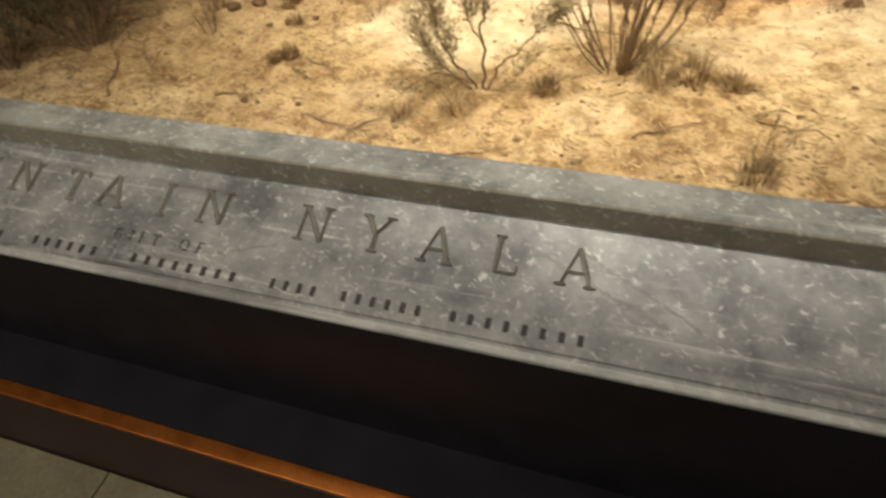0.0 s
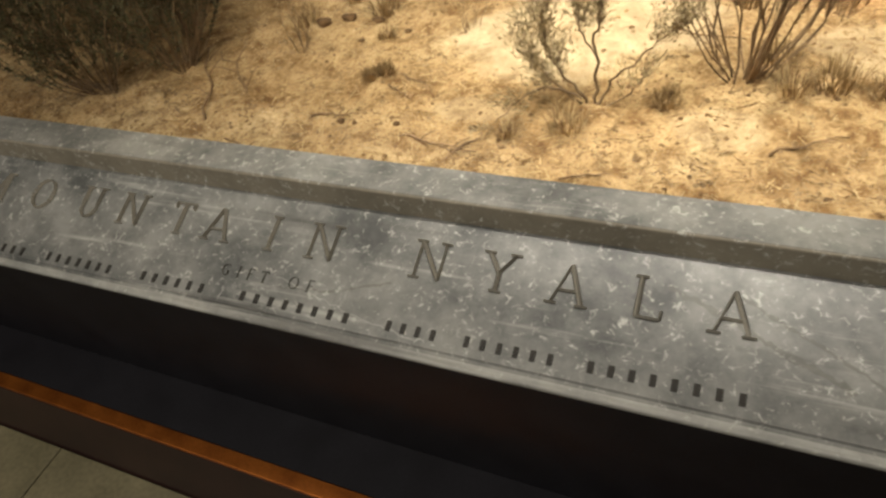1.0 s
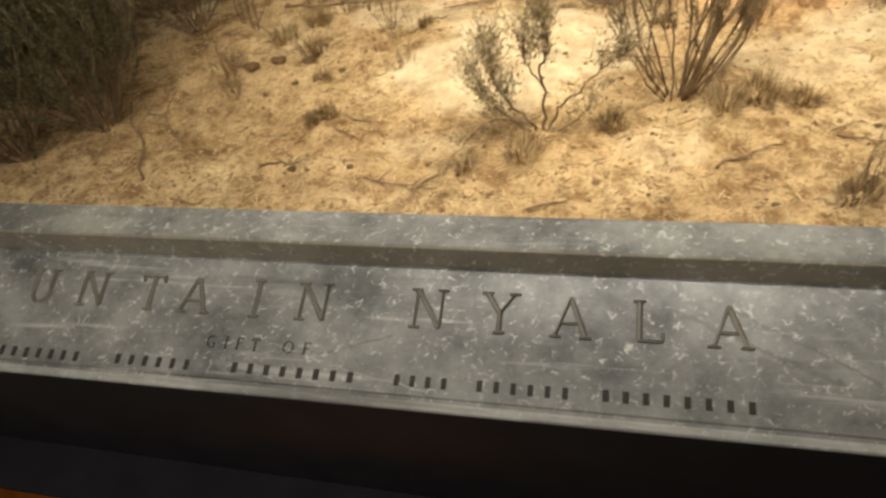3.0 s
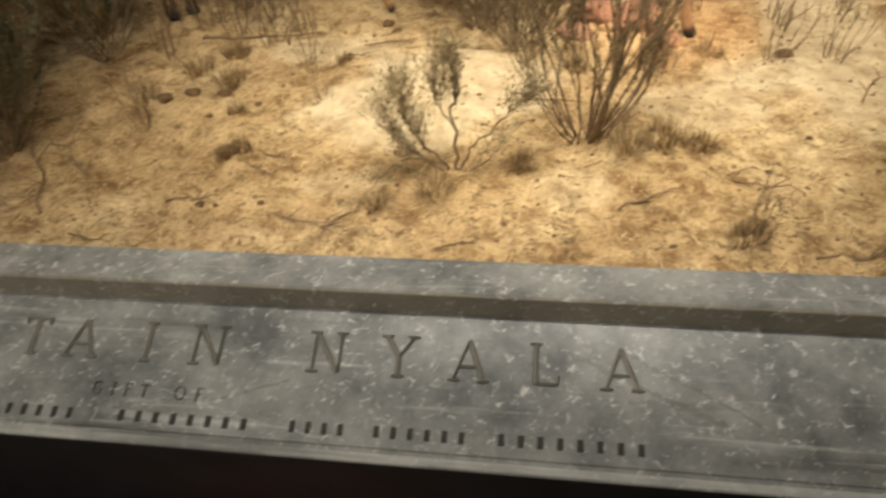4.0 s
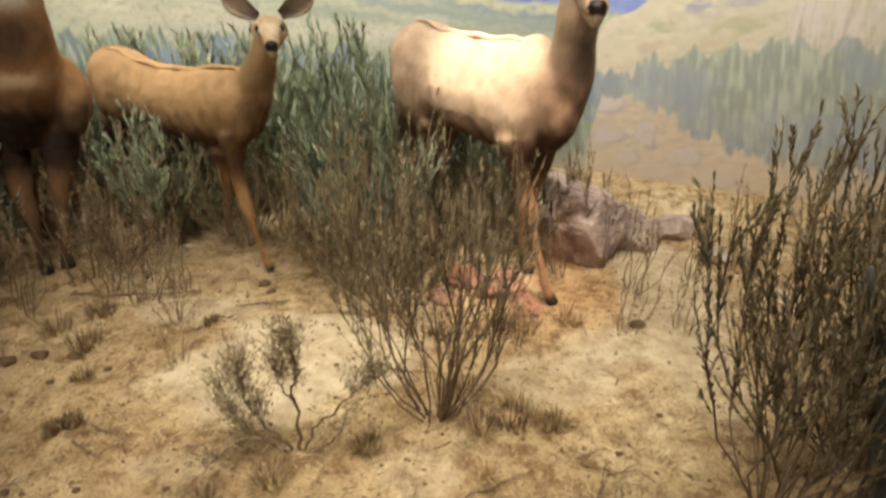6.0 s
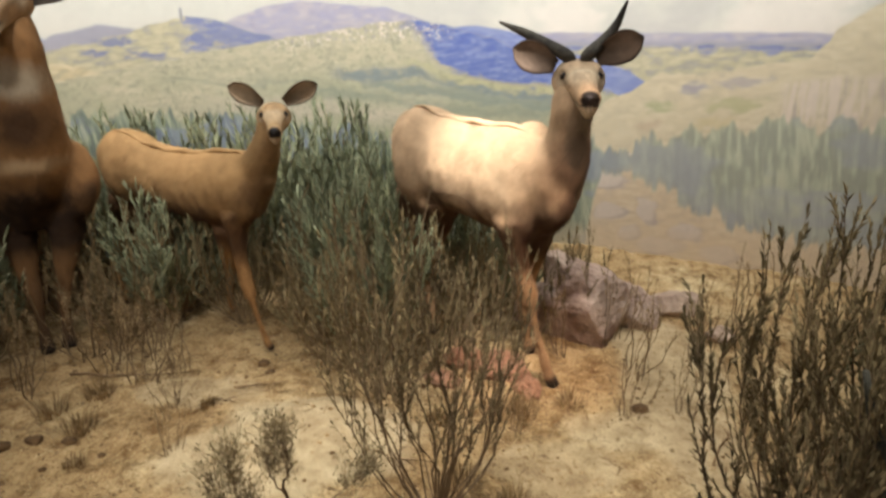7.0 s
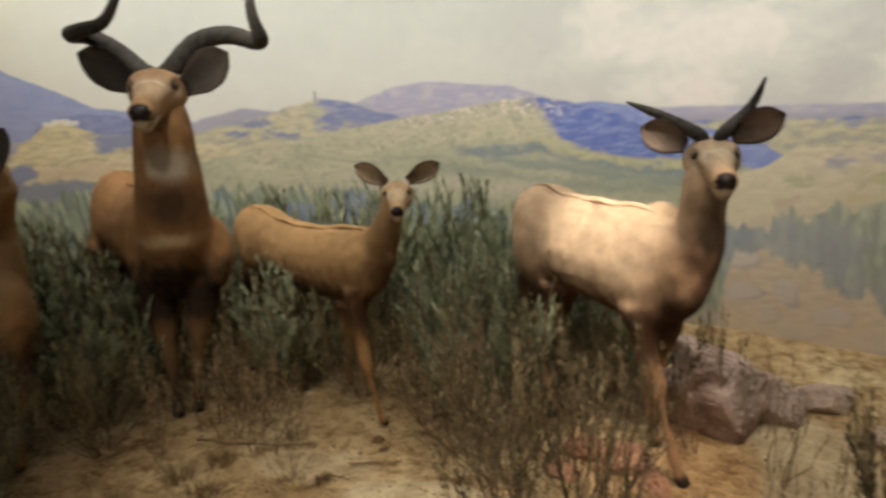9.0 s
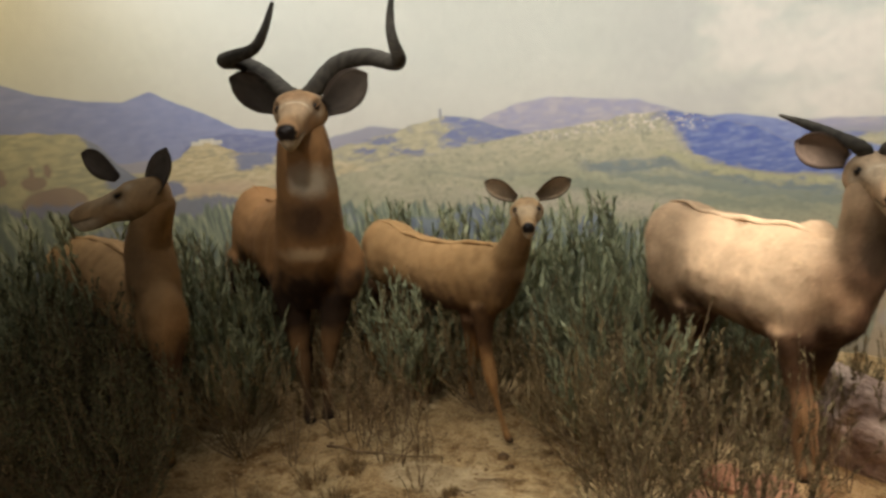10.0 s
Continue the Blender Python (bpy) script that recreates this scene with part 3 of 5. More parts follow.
    # cool folds running down to the right, sunlit tongues between them
    for pts, wide, colour, tone in ((((-0.42, 1.64), (-0.2, 1.61), (0.02, 1.63), (0.17, 1.575), (0.4, 1.53), (0.8, 1.49)), 0.030, (100, 116, 122), 0.9), (((-0.25, 1.575), (0.1, 1.535), (0.45, 1.475), (0.9, 1.44)), 0.035, (112, 126, 116), 0.8), (((-0.62, 1.53), (-0.2, 1.50), (0.3, 1.43), (0.7, 1.40)), 0.03, (120, 130, 110), 0.7), (((-1.3, 1.60), (-0.9, 1.57), (-0.5, 1.585)), 0.016, (140, 142, 118), 0.7), (((0.10, 1.61), (0.25, 1.585), (0.45, 1.55), (0.75, 1.545)), 0.028, (188, 176, 124), 0.8), (((-0.05, 1.68), (0.08, 1.66), (0.16, 1.62)), 0.022, (180, 172, 126), 0.8)):
        reach = edge(X - pts[0][0], 0.1) * edge(pts[-1][0] - X, 0.1)
        c = blend(c, colour, hill * reach * np.clip(1.2 - np.abs(line(*pts) + wob * 1.6 - Z) / wide, 0, 1) * tone)
    c = blend(c, (196, 176, 152), hill * edge(0.05 - np.abs(Z - line((-1.1, 1.46), (-0.5, 1.44), (0.0, 1.38)) + wob * 2), 0.05) * edge(X + 1.1, 0.3) * edge(0.1 - X, 0.2) * 0.55)
    bushes = fbm(X * 75, Z * 95, 120, 2)
    c = blend(c, (112, 120, 98), hill * (1 - shade) * np.clip((bushes - 0.63) * 10, 0, 1) * 0.5)
    # ochre slope
    m = under([(0.6, 0.5), (0.85, 1.36), (1.0, 1.485), (1.13, 1.546), (1.23, 1.625), (1.43, 1.622), (1.66, 1.668), (1.88, 1.713), (1.94, 1.78), (1.96, 1.84), (2.02, 1.89), (2.4, 2.15), (4.2, 2.5)], 0.8)
    c = blend(c, (202, 184, 148), m)
    c = dabs(c, m, (182, 166, 136), (214, 198, 166), 0.5)
    for x, z, rx, rz, colour in ((1.42, 1.57, 0.07, 0.04, (146, 138, 152)), (1.62, 1.60, 0.14, 0.03, (168, 154, 152)), (1.25, 1.47, 0.10, 0.04, (160, 158, 112)), (1.60, 1.48, 0.14, 0.05, (172, 164, 116)), (1.2, 1.36, 0.10, 0.03, (186, 160, 130)), (1.5, 1.39, 0.12, 0.03, (196, 176, 130))):
        c = spot(c, colour, x, z, rx, rz, 0.8)
    cliff = edge(X - 1.80, 0.06) * edge(line((1.8, 1.60), (2.1, 1.64), (2.6, 1.7)) + wob - Z, 0.03) * edge(Z - 1.38 + wob * 2, 0.04)
    c = blend(c, (216, 196, 176), cliff * np.clip((fbm(X * 34, Z * 5, 133, 3) - 0.40) * 6, 0, 1) * 0.85)
    c = blend(c, (160, 138, 140), cliff * np.clip((0.42 - fbm(X * 34, Z * 5, 133, 3)) * 8, 0, 1) * 0.6)
    # stony way low on the right
    m = edge(line((0.7, 1.18), (1.0, 1.22), (1.4, 1.12), (1.7, 0.86), (2.6, 0.84)) - Z + wob * 2, 0.04) * edge(X - 0.85, 0.2)
    c = blend(c, (202, 176, 140), m)
    c = dabs(c, m, (184, 162, 138), (216, 196, 164), 0.5)
    for x, z, rx, rz, lean in ((1.25, 0.91, 0.055, 0.085, 0.3), (1.02, 1.06, 0.10, 0.05, 0), (1.12, 1.17, 0.07, 0.05, 0), (1.45, 0.80, 0.09, 0.05, 0.2), (1.32, 0.72, 0.12, 0.05, 0), (1.06, 0.90, 0.09, 0.05, 0), (1.62, 0.70, 0.10, 0.05, 0.1), (1.16, 0.78, 0.06, 0.045, 0)):
        q = 1 - ((X - x - lean * (z - Z) + wob * 1.5) / rx) ** 2 - ((Z - z + wob) / rz) ** 2 + (n4 - 0.5) * 0.5
        c = blend(c, (144, 132, 146), edge(q, 0.6) * 0.5)
        c = blend(c, (214, 196, 176), edge(q - 0.12 + (Z - z) / rz * 0.6 - (X - x) / rx * 0.5, 0.3) * edge(q, 0.4) * 0.6)
    # a distant herd among the scrub, as plain brown shapes
    for x, z, rx, rz in ((-3.20, 1.60, 0.11, 0.075), (-3.27, 1.53, 0.10, 0.14), (-3.30, 1.71, 0.05, 0.04), (-3.30, 1.77, 0.012, 0.04), (-3.24, 1.77, 0.012, 0.04), (-3.43, 1.75, 0.03, 0.05)):
        q = 1 - ((X - x + wob * 0.5) / rx) ** 2 - ((Z - z + wob * 0.5) / rz) ** 2
        c = blend(c, (132, 106, 92), edge(q, 0.3) * 0.9)
    # scrub in upright strokes
    top = line((-4.2, 1.60), (-3.45, 1.55), (-2.73, 1.45), (-2.36, 1.48), (-1.64, 1.44), (-0.99, 1.40), (-0.52, 1.345), (-0.22, 1.30), (0.6, 1.25), (0.95, 1.26), (1.05, 1.2), (1.18, 1.23), (1.25, 1.31), (1.58, 1.36), (2.06, 1.42), (4.2, 1.5))
    bottom = line((0.9, 0.5), (1.0, 1.13), (1.25, 1.12), (1.45, 0.98), (1.60, 0.90), (1.8, 0.84), (2.3, 0.82), (4.2, 0.6))
    tip = (fbm(X * 30, Z * 3, 90, 3) - 0.5) * 0.20
    m = edge(top + tip - Z, 0.03) * edge(Z - bottom + tip, 0.05)
    c = blend(c, (96, 104, 138), edge(line((-4.2, 1.62), (-2.76, 1.56), (-2.41, 1.545), (-2.1, 1.46)) + tip * 0.4 - Z, 0.03) * edge(-2.0 - X, 0.2) * 0.8)
    c = blend(c, (128, 138, 112), m)
    s = fbm(X * 52 + Z * 6, Z * 9 + 3, 95, 4)
    c = blend(c, (74, 92, 84), m * np.clip((s - 0.50) * 9, 0, 1) * 0.9)
    c = blend(c, (172, 174, 142), m * np.clip((0.45 - s) * 8, 0, 1) * 0.9)
    c = blend(c, (100, 112, 146), m * np.clip((n1 - 0.53) * 9, 0, 1) * 0.6)
    c = blend(c, (94, 102, 144), m * edge(bottom + 0.17 + tip - Z, 0.1) * edge(X - 1.35, 0.1) * 0.35)
    c = blend(c, (194, 188, 162), m * edge(X - 1.0, 0.3) * 0.40)
    c = blend(c, (72, 78, 52), edge(1.05 - Z + tip, 0.3) * edge(0.9 - X, 0.2) * 0.8)
    c = blend(c, (200, 174, 138), edge(0.80 - Z + wob * 2, 0.08) * edge(X - 0.7, 0.3) * 0.5)
    haze = np.array(srgb(206, 198, 176))
    veil = np.clip(0.20 - 0.15 * shade[..., None], 0, 1)
    c = c * (0.93 + 0.14 * n3[..., None])
    return np.clip(c * (1 - veil) + haze * veil, 0, 1)


NW, NH = 1300, 400
ax = np.concatenate([np.linspace(-1.5, -0.98, 40, endpoint=False), np.linspace(-0.98, 0.60, NW - 80, endpoint=False), np.linspace(0.60, 1.5, 40)])
zz = np.concatenate([np.linspace(0.45, 2.45, NH - 40, endpoint=False), np.linspace(2.45, 3.46, 40)])
WX, WZ = np.meshgrid(4.25 * np.sin(ax), zz)
verts = np.stack([WX, wall_y(WX), WZ], -1).reshape(-1, 3)
idx = np.arange(NW * NH).reshape(NH, NW)
faces = np.stack([idx[:-1, :-1], idx[:-1, 1:], idx[1:, 1:], idx[1:, :-1]], -1).reshape(-1, 4)
d = mesh("backdrop", verts.tolist(), faces.tolist(), MURAL, True)
rgba = np.ones((NW * NH, 4), np.float32)
rgba[:, :3] = paint_mural(WX, WZ).reshape(-1, 3)
d.color_attributes.new("pigment", "FLOAT_COLOR", "POINT").data.foreach_set("color", rgba.ravel())
tagged(part("backdrop", d, MURAL, None), "curved wall painted with hills, scrub and hazy sky", "mural", kind="structure")


# ---- mounted antelopes: each one plain mesh ----
def limb(animal, kind, *nodes):
    animal.append((kind, nodes))


bull = []
limb(bull, 'trunk', (-1.348, 3.070, 1.308, 0.11, 0.18), (-1.419, 3.170, 1.409, 0.16, 0.255), (-1.623, 3.320, 1.373, 0.185, 0.24), (-1.820, 3.460, 1.372, 0.18, 0.215), (-2.012, 3.600, 1.430, 0.17, 0.21), (-2.147, 3.720, 1.436, 0.09, 0.13))
limb(bull, 'lump', (-1.561, 3.170, 1.324, 0.095, 0.16), (-1.269, 3.200, 1.328, 0.09, 0.17), (-2.060, 3.600, 1.319, 0.14, 0.2))
limb(bull, 'neck', (-1.492, 3.220, 1.231, 0.15, 0.16), (-1.394, 3.130, 1.393, 0.16, 0.16), (-1.339, 3.070, 1.548, 0.15, 0.14), (-1.297, 3.020, 1.738, 0.125, 0.12), (-1.268, 2.990, 1.902, 0.1, 0.1), (-1.270, 2.990, 2.003, 0.085, 0.085))
limb(bull, 'leg', (-1.534, 3.160, 1.247, 0.085, 0.11), (-1.529, 3.140, 1.088, 0.06, 0.075), (-1.508, 3.120, 0.958, 0.042, 0.048), (-1.478, 3.090, 0.847, 0.034, 0.037), (-1.461, 3.070, 0.753, 0.021, 0.022), (-1.451, 3.055, 0.659, 0.028, 0.028), (-1.435, 3.040, 0.614, 0.034, 0.034))
limb(bull, 'leg', (-1.334, 3.220, 1.239, 0.085, 0.11), (-1.353, 3.200, 1.081, 0.06, 0.075), (-1.373, 3.170, 0.956, 0.042, 0.048), (-1.393, 3.150, 0.844, 0.034, 0.037), (-1.384, 3.120, 0.739, 0.021, 0.022), (-1.383, 3.105, 0.646, 0.028, 0.028), (-1.376, 3.090, 0.603, 0.034, 0.034))
limb(bull, 'leg', (-2.101, 3.600, 1.253, 0.14, 0.15), (-2.224, 3.620, 0.943, 0.075, 0.09), (-2.221, 3.660, 0.756, 0.038, 0.04), (-2.159, 3.580, 0.653, 0.026, 0.026), (-2.134, 3.545, 0.611, 0.032, 0.032))
limb(bull, 'leg', (-1.860, 3.620, 1.193, 0.13, 0.14), (-1.826, 3.620, 0.903, 0.07, 0.08), (-1.843, 3.660, 0.754, 0.038, 0.04), (-1.814, 3.580, 0.653, 0.026, 0.026), (-1.802, 3.560, 0.612, 0.032, 0.032))
limb(bull, 'ear', (-1.358, 3.000, 2.036, 0), (-1.607, 3.000, 2.173, 0))
limb(bull, 'ear', (-1.166, 3.000, 2.019, 0), (-0.958, 3.000, 2.144, 0))
limb(bull, 'horn', (-1.342, 3.020, 2.092, 0.036), (-1.459, 3.050, 2.171, 0.036), (-1.579, 3.050, 2.235, 0.034), (-1.602, 2.980, 2.240, 0.031), (-1.482, 2.900, 2.247, 0.027), (-1.375, 2.880, 2.263, 0.022), (-1.331, 2.900, 2.322, 0.017), (-1.310, 2.950, 2.432, 0.008))
limb(bull, 'horn', (-1.219, 3.020, 2.093, 0.036), (-1.125, 3.060, 2.186, 0.036), (-0.998, 3.070, 2.209, 0.034), (-0.853, 3.020, 2.177, 0.031), (-0.791, 2.950, 2.184, 0.027), (-0.793, 2.920, 2.239, 0.021), (-0.810, 2.940, 2.309, 0.016), (-0.810, 2.980, 2.436, 0.007))
limb(bull, 'face', (-1.251, 2.948, 2.036), (-1.168, 2.742, 1.946))

doe = []
limb(doe, 'trunk', (-0.511, 3.210, 1.271, 0.075, 0.12), (-0.589, 3.260, 1.285, 0.11, 0.155), (-0.833, 3.400, 1.247, 0.125, 0.155), (-1.063, 3.500, 1.270, 0.12, 0.145), (-1.254, 3.580, 1.315, 0.12, 0.15), (-1.380, 3.660, 1.328, 0.06, 0.08))
limb(doe, 'lump', (-0.563, 3.210, 1.269, 0.07, 0.12), (-1.226, 3.550, 1.280, 0.12, 0.165), (-0.489, 3.210, 1.344, 0.06, 0.09))
limb(doe, 'neck', (-0.579, 3.290, 1.277, 0.1, 0.1), (-0.470, 3.200, 1.429, 0.068, 0.07), (-0.438, 3.200, 1.522, 0.053, 0.055), (-0.417, 3.200, 1.590, 0.05, 0.05))
limb(doe, 'leg', (-0.623, 3.240, 1.182, 0.06, 0.09), (-0.623, 3.220, 1.050, 0.036, 0.045), (-0.615, 3.210, 0.953, 0.027, 0.03), (-0.593, 3.190, 0.855, 0.026, 0.027), (-0.567, 3.175, 0.761, 0.015, 0.016), (-0.528, 3.157, 0.634, 0.02, 0.02), (-0.507, 3.150, 0.601, 0.025, 0.025))
limb(doe, 'leg', (-0.720, 3.350, 1.101, 0.06, 0.08), (-0.758, 3.420, 0.896, 0.032, 0.036), (-0.790, 3.460, 0.763, 0.024, 0.024), (-0.815, 3.500, 0.640, 0.017, 0.017), (-0.808, 3.505, 0.597, 0.024, 0.024))
limb(doe, 'leg', (-1.272, 3.600, 1.132, 0.1, 0.11), (-1.374, 3.620, 0.888, 0.048, 0.055), (-1.457, 3.660, 0.722, 0.028, 0.03), (-1.402, 3.600, 0.606, 0.018, 0.018), (-1.385, 3.575, 0.537, 0.024, 0.024))
limb(doe, 'leg', (-1.091, 3.500, 1.127, 0.09, 0.1), (-1.104, 3.520, 0.900, 0.045, 0.05), (-1.128, 3.560, 0.731, 0.027, 0.03), (-1.047, 3.500, 0.658, 0.018, 0.018), (-1.016, 3.480, 0.619, 0.024, 0.024))
limb(doe, 'ear', (-0.462, 3.220, 1.627, 0), (-0.589, 3.220, 1.696, 0))
limb(doe, 'ear', (-0.375, 3.220, 1.631, 0), (-0.240, 3.220, 1.701, 0))
limb(doe, 'face', (-0.411, 3.195, 1.592), (-0.359, 3.033, 1.548))

buck = []
limb(buck, 'trunk', (0.626, 2.940, 1.289, 0.09, 0.14), (0.568, 3.000, 1.363, 0.135, 0.2), (0.405, 3.150, 1.378, 0.155, 0.19), (0.257, 3.270, 1.398, 0.15, 0.175), (0.131, 3.400, 1.421, 0.14, 0.175), (0.066, 3.480, 1.412, 0.06, 0.09))
limb(buck, 'lump', (0.538, 2.950, 1.315, 0.085, 0.15), (0.161, 3.330, 1.359, 0.14, 0.19), (0.568, 3.040, 1.544, 0.06, 0.05), (0.641, 2.900, 1.342, 0.07, 0.1))
limb(buck, 'neck', (0.602, 3.040, 1.288, 0.12, 0.15), (0.676, 2.930, 1.454, 0.085, 0.1), (0.685, 2.920, 1.573, 0.07, 0.075), (0.690, 2.920, 1.666, 0.066, 0.068), (0.693, 2.930, 1.729, 0.06, 0.06))
limb(buck, 'leg', (0.506, 2.960, 1.259, 0.075, 0.1), (0.522, 2.950, 1.134, 0.042, 0.052), (0.544, 2.947, 1.052, 0.03, 0.034), (0.569, 2.945, 0.971, 0.031, 0.032), (0.588, 2.940, 0.882, 0.018, 0.018), (0.637, 2.932, 0.693, 0.022, 0.022), (0.671, 2.925, 0.606, 0.029, 0.027))
limb(buck, 'leg', (0.585, 3.050, 1.208, 0.085, 0.1), (0.574, 3.100, 1.006, 0.045, 0.05), (0.560, 3.140, 0.830, 0.03, 0.03), (0.571, 3.160, 0.693, 0.02, 0.02), (0.590, 3.160, 0.602, 0.028, 0.028))
limb(buck, 'leg', (0.206, 3.320, 1.255, 0.12, 0.13), (0.173, 3.380, 1.035, 0.055, 0.065), (0.129, 3.460, 0.842, 0.034, 0.036), (0.158, 3.400, 0.704, 0.02, 0.02), (0.171, 3.360, 0.607, 0.028, 0.028))
limb(buck, 'leg', (0.124, 3.420, 1.224, 0.11, 0.12), (0.065, 3.460, 1.003, 0.055, 0.065), (0.009, 3.540, 0.805, 0.034, 0.036), (0.032, 3.500, 0.681, 0.02, 0.02), (0.045, 3.460, 0.591, 0.028, 0.028))
limb(buck, 'ear', (0.631, 2.950, 1.782, 0), (0.490, 2.950, 1.843, 0))
limb(buck, 'ear', (0.760, 2.950, 1.805, 0), (0.905, 2.950, 1.872, 0))
limb(buck, 'horn', (0.666, 2.960, 1.815, 0.022), (0.599, 2.980, 1.852, 0.019), (0.524, 2.980, 1.889, 0.014), (0.446, 2.950, 1.923, 0.004))
limb(buck, 'horn', (0.735, 2.960, 1.818, 0.022), (0.787, 2.990, 1.862, 0.019), (0.825, 3.000, 1.911, 0.014), (0.849, 2.980, 1.981, 0.004))
limb(buck, 'face', (0.711, 2.927, 1.758), (0.719, 2.719, 1.706))

cow = []
limb(cow, 'lump', (-1.774, 2.620, 1.249, 0.085, 0.15))
limb(cow, 'trunk', (-1.845, 2.660, 1.205, 0.12, 0.17), (-2.108, 2.800, 1.270, 0.15, 0.19), (-2.512, 3.000, 1.274, 0.165, 0.19), (-2.969, 3.200, 1.228, 0.165, 0.19), (-3.350, 3.350, 1.206, 0.09, 0.1))
limb(cow, 'neck', (-2.001, 2.760, 1.184, 0.125, 0.13), (-1.860, 2.670, 1.373, 0.105, 0.11), (-1.864, 2.680, 1.538, 0.088, 0.09), (-1.863, 2.690, 1.689, 0.075, 0.075))
limb(cow, 'leg', (-1.775, 2.620, 1.200, 0.08, 0.1), (-1.769, 2.580, 0.970, 0.038, 0.042), (-1.776, 2.570, 0.861, 0.028, 0.028), (-1.802, 2.558, 0.696, 0.02, 0.02), (-1.821, 2.555, 0.605, 0.03, 0.03))
limb(cow, 'leg', (-2.075, 2.720, 1.114, 0.08, 0.1), (-2.168, 2.700, 0.842, 0.038, 0.042), (-2.240, 2.700, 0.692, 0.026, 0.026), (-2.302, 2.720, 0.571, 0.02, 0.02), (-2.328, 2.720, 0.493, 0.03, 0.03))
limb(cow, 'leg', (-2.867, 3.100, 1.070, 0.12, 0.13), (-3.011, 3.120, 0.789, 0.06, 0.07), (-3.210, 3.160, 0.579, 0.034, 0.036), (-3.140, 3.100, 0.473, 0.02, 0.02), (-3.132, 3.080, 0.395, 0.03, 0.03))
limb(cow, 'leg', (-3.236, 3.250, 1.067, 0.12, 0.13), (-3.435, 3.280, 0.759, 0.06, 0.07), (-3.614, 3.300, 0.586, 0.034, 0.036), (-3.531, 3.250, 0.465, 0.02, 0.02), (-3.503, 3.220, 0.407, 0.03, 0.03))
limb(cow, 'ear', (-1.962, 2.66, 1.813, 0), (-2.153, 2.68, 1.911, 0))
limb(cow, 'ear', (-1.73, 2.6, 1.739, 0), (-1.671, 2.66, 1.921, 0))
limb(cow, 'face', (-1.847, 2.602, 1.760), (-2.058, 2.505, 1.676))


def catmull(nodes, steps=5):
    p = [np.array(n, float) for n in nodes]
    p = [2 * p[0] - p[1], *p, 2 * p[-1] - p[-2]]
    out = []
    for i in range(1, len(p) - 2):
        for s in range(steps):
            t = s / steps
            out.append(0.5 * (2 * p[i] + (p[i + 1] - p[i - 1]) * t + (2 * p[i - 1] - 5 * p[i] + 4 * p[i + 1] - p[i + 2]) * t * t + (3 * p[i] - p[i - 1] - 3 * p[i + 1] + p[i + 2]) * t ** 3))
    out.append(p[-2])
    return out


def ring_tube(verts, faces, nodes, sides=18, upright=False):
    """A tube with oval sections: half widths across and along the upward side."""
    start, pts = len(verts), [Vector(n[:3]) for n in nodes]
    for i, n in enumerate(nodes):
        dvec = (pts[min(i + 1, len(pts) - 1)] - pts[max(i - 1, 0)]).normalized()
        up = Vector((0, 0, 1)) if not upright else Vector((0, -1, 0))
        side = dvec.cross(up).normalized()
        up = side.cross(dvec).normalized()
        for k in range(sides):
            a = 2 * math.pi * k / sides
            verts.append(pts[i] + side * (n[3] * math.cos(a)) + up * (n[4] * math.sin(a)))
    for i in range(len(nodes) - 1):
        for k in range(sides):
            a, b = start + i * sides + k, start + i * sides + (k + 1) % sides
            faces.append((a, b, b + sides, a + sides))
    for row, flip in ((0, True), (len(nodes) - 1, False)):
        d_end = (pts[row] - pts[1 if row == 0 else row - 1]).normalized()
        verts.append(pts[row] + d_end * 0.6 * min(nodes[row][3], nodes[row][4]))
        for k in range(sides):
            a, b = start + row * sides + k, start + row * sides + (k + 1) % sides
            faces.append((b, a, len(verts) - 1) if flip else (a, b, len(verts) - 1))


# head sections from poll to nose, as shares of its length: place, half width, height over and under the axis
SKULL = np.array([(0.0, 0.10, 0.10, 0.12), (0.04, 0.150, 0.155, 0.17), (0.12, 0.215, 0.180, 0.215), (0.24, 0.246, 0.192, 0.240), (0.34, 0.228, 0.186, 0.235), (0.46, 0.176, 0.158, 0.198), (0.60, 0.132, 0.128, 0.158), (0.74, 0.104, 0.114, 0.172), (0.86, 0.098, 0.104, 0.172), (0.94, 0.088, 0.090, 0.152), (0.985, 0.060, 0.054, 0.096), (1.0, 0.02, 0.012, 0.02)])


def head_frame(brow, nose):
    """Length, and the matrix from head units (side, forward, up) to the world."""
    brow, nose = Vector(brow), Vector(nose)
    length = (nose - brow).length / 0.6085
    d = (nose - brow).normalized()
    side = d.cross(Vector((0, 0, 1))).normalized()
    up = side.cross(d)
    f = (d * 0.605 + up * 0.065).normalized()
    up = side.cross(f)
    m = Matrix((side * length, f * length, up * length)).transposed().to_4x4()
    m.translation = brow - m.to_3x3() @ Vector((0, 0.38, 0.085))
    return length, m


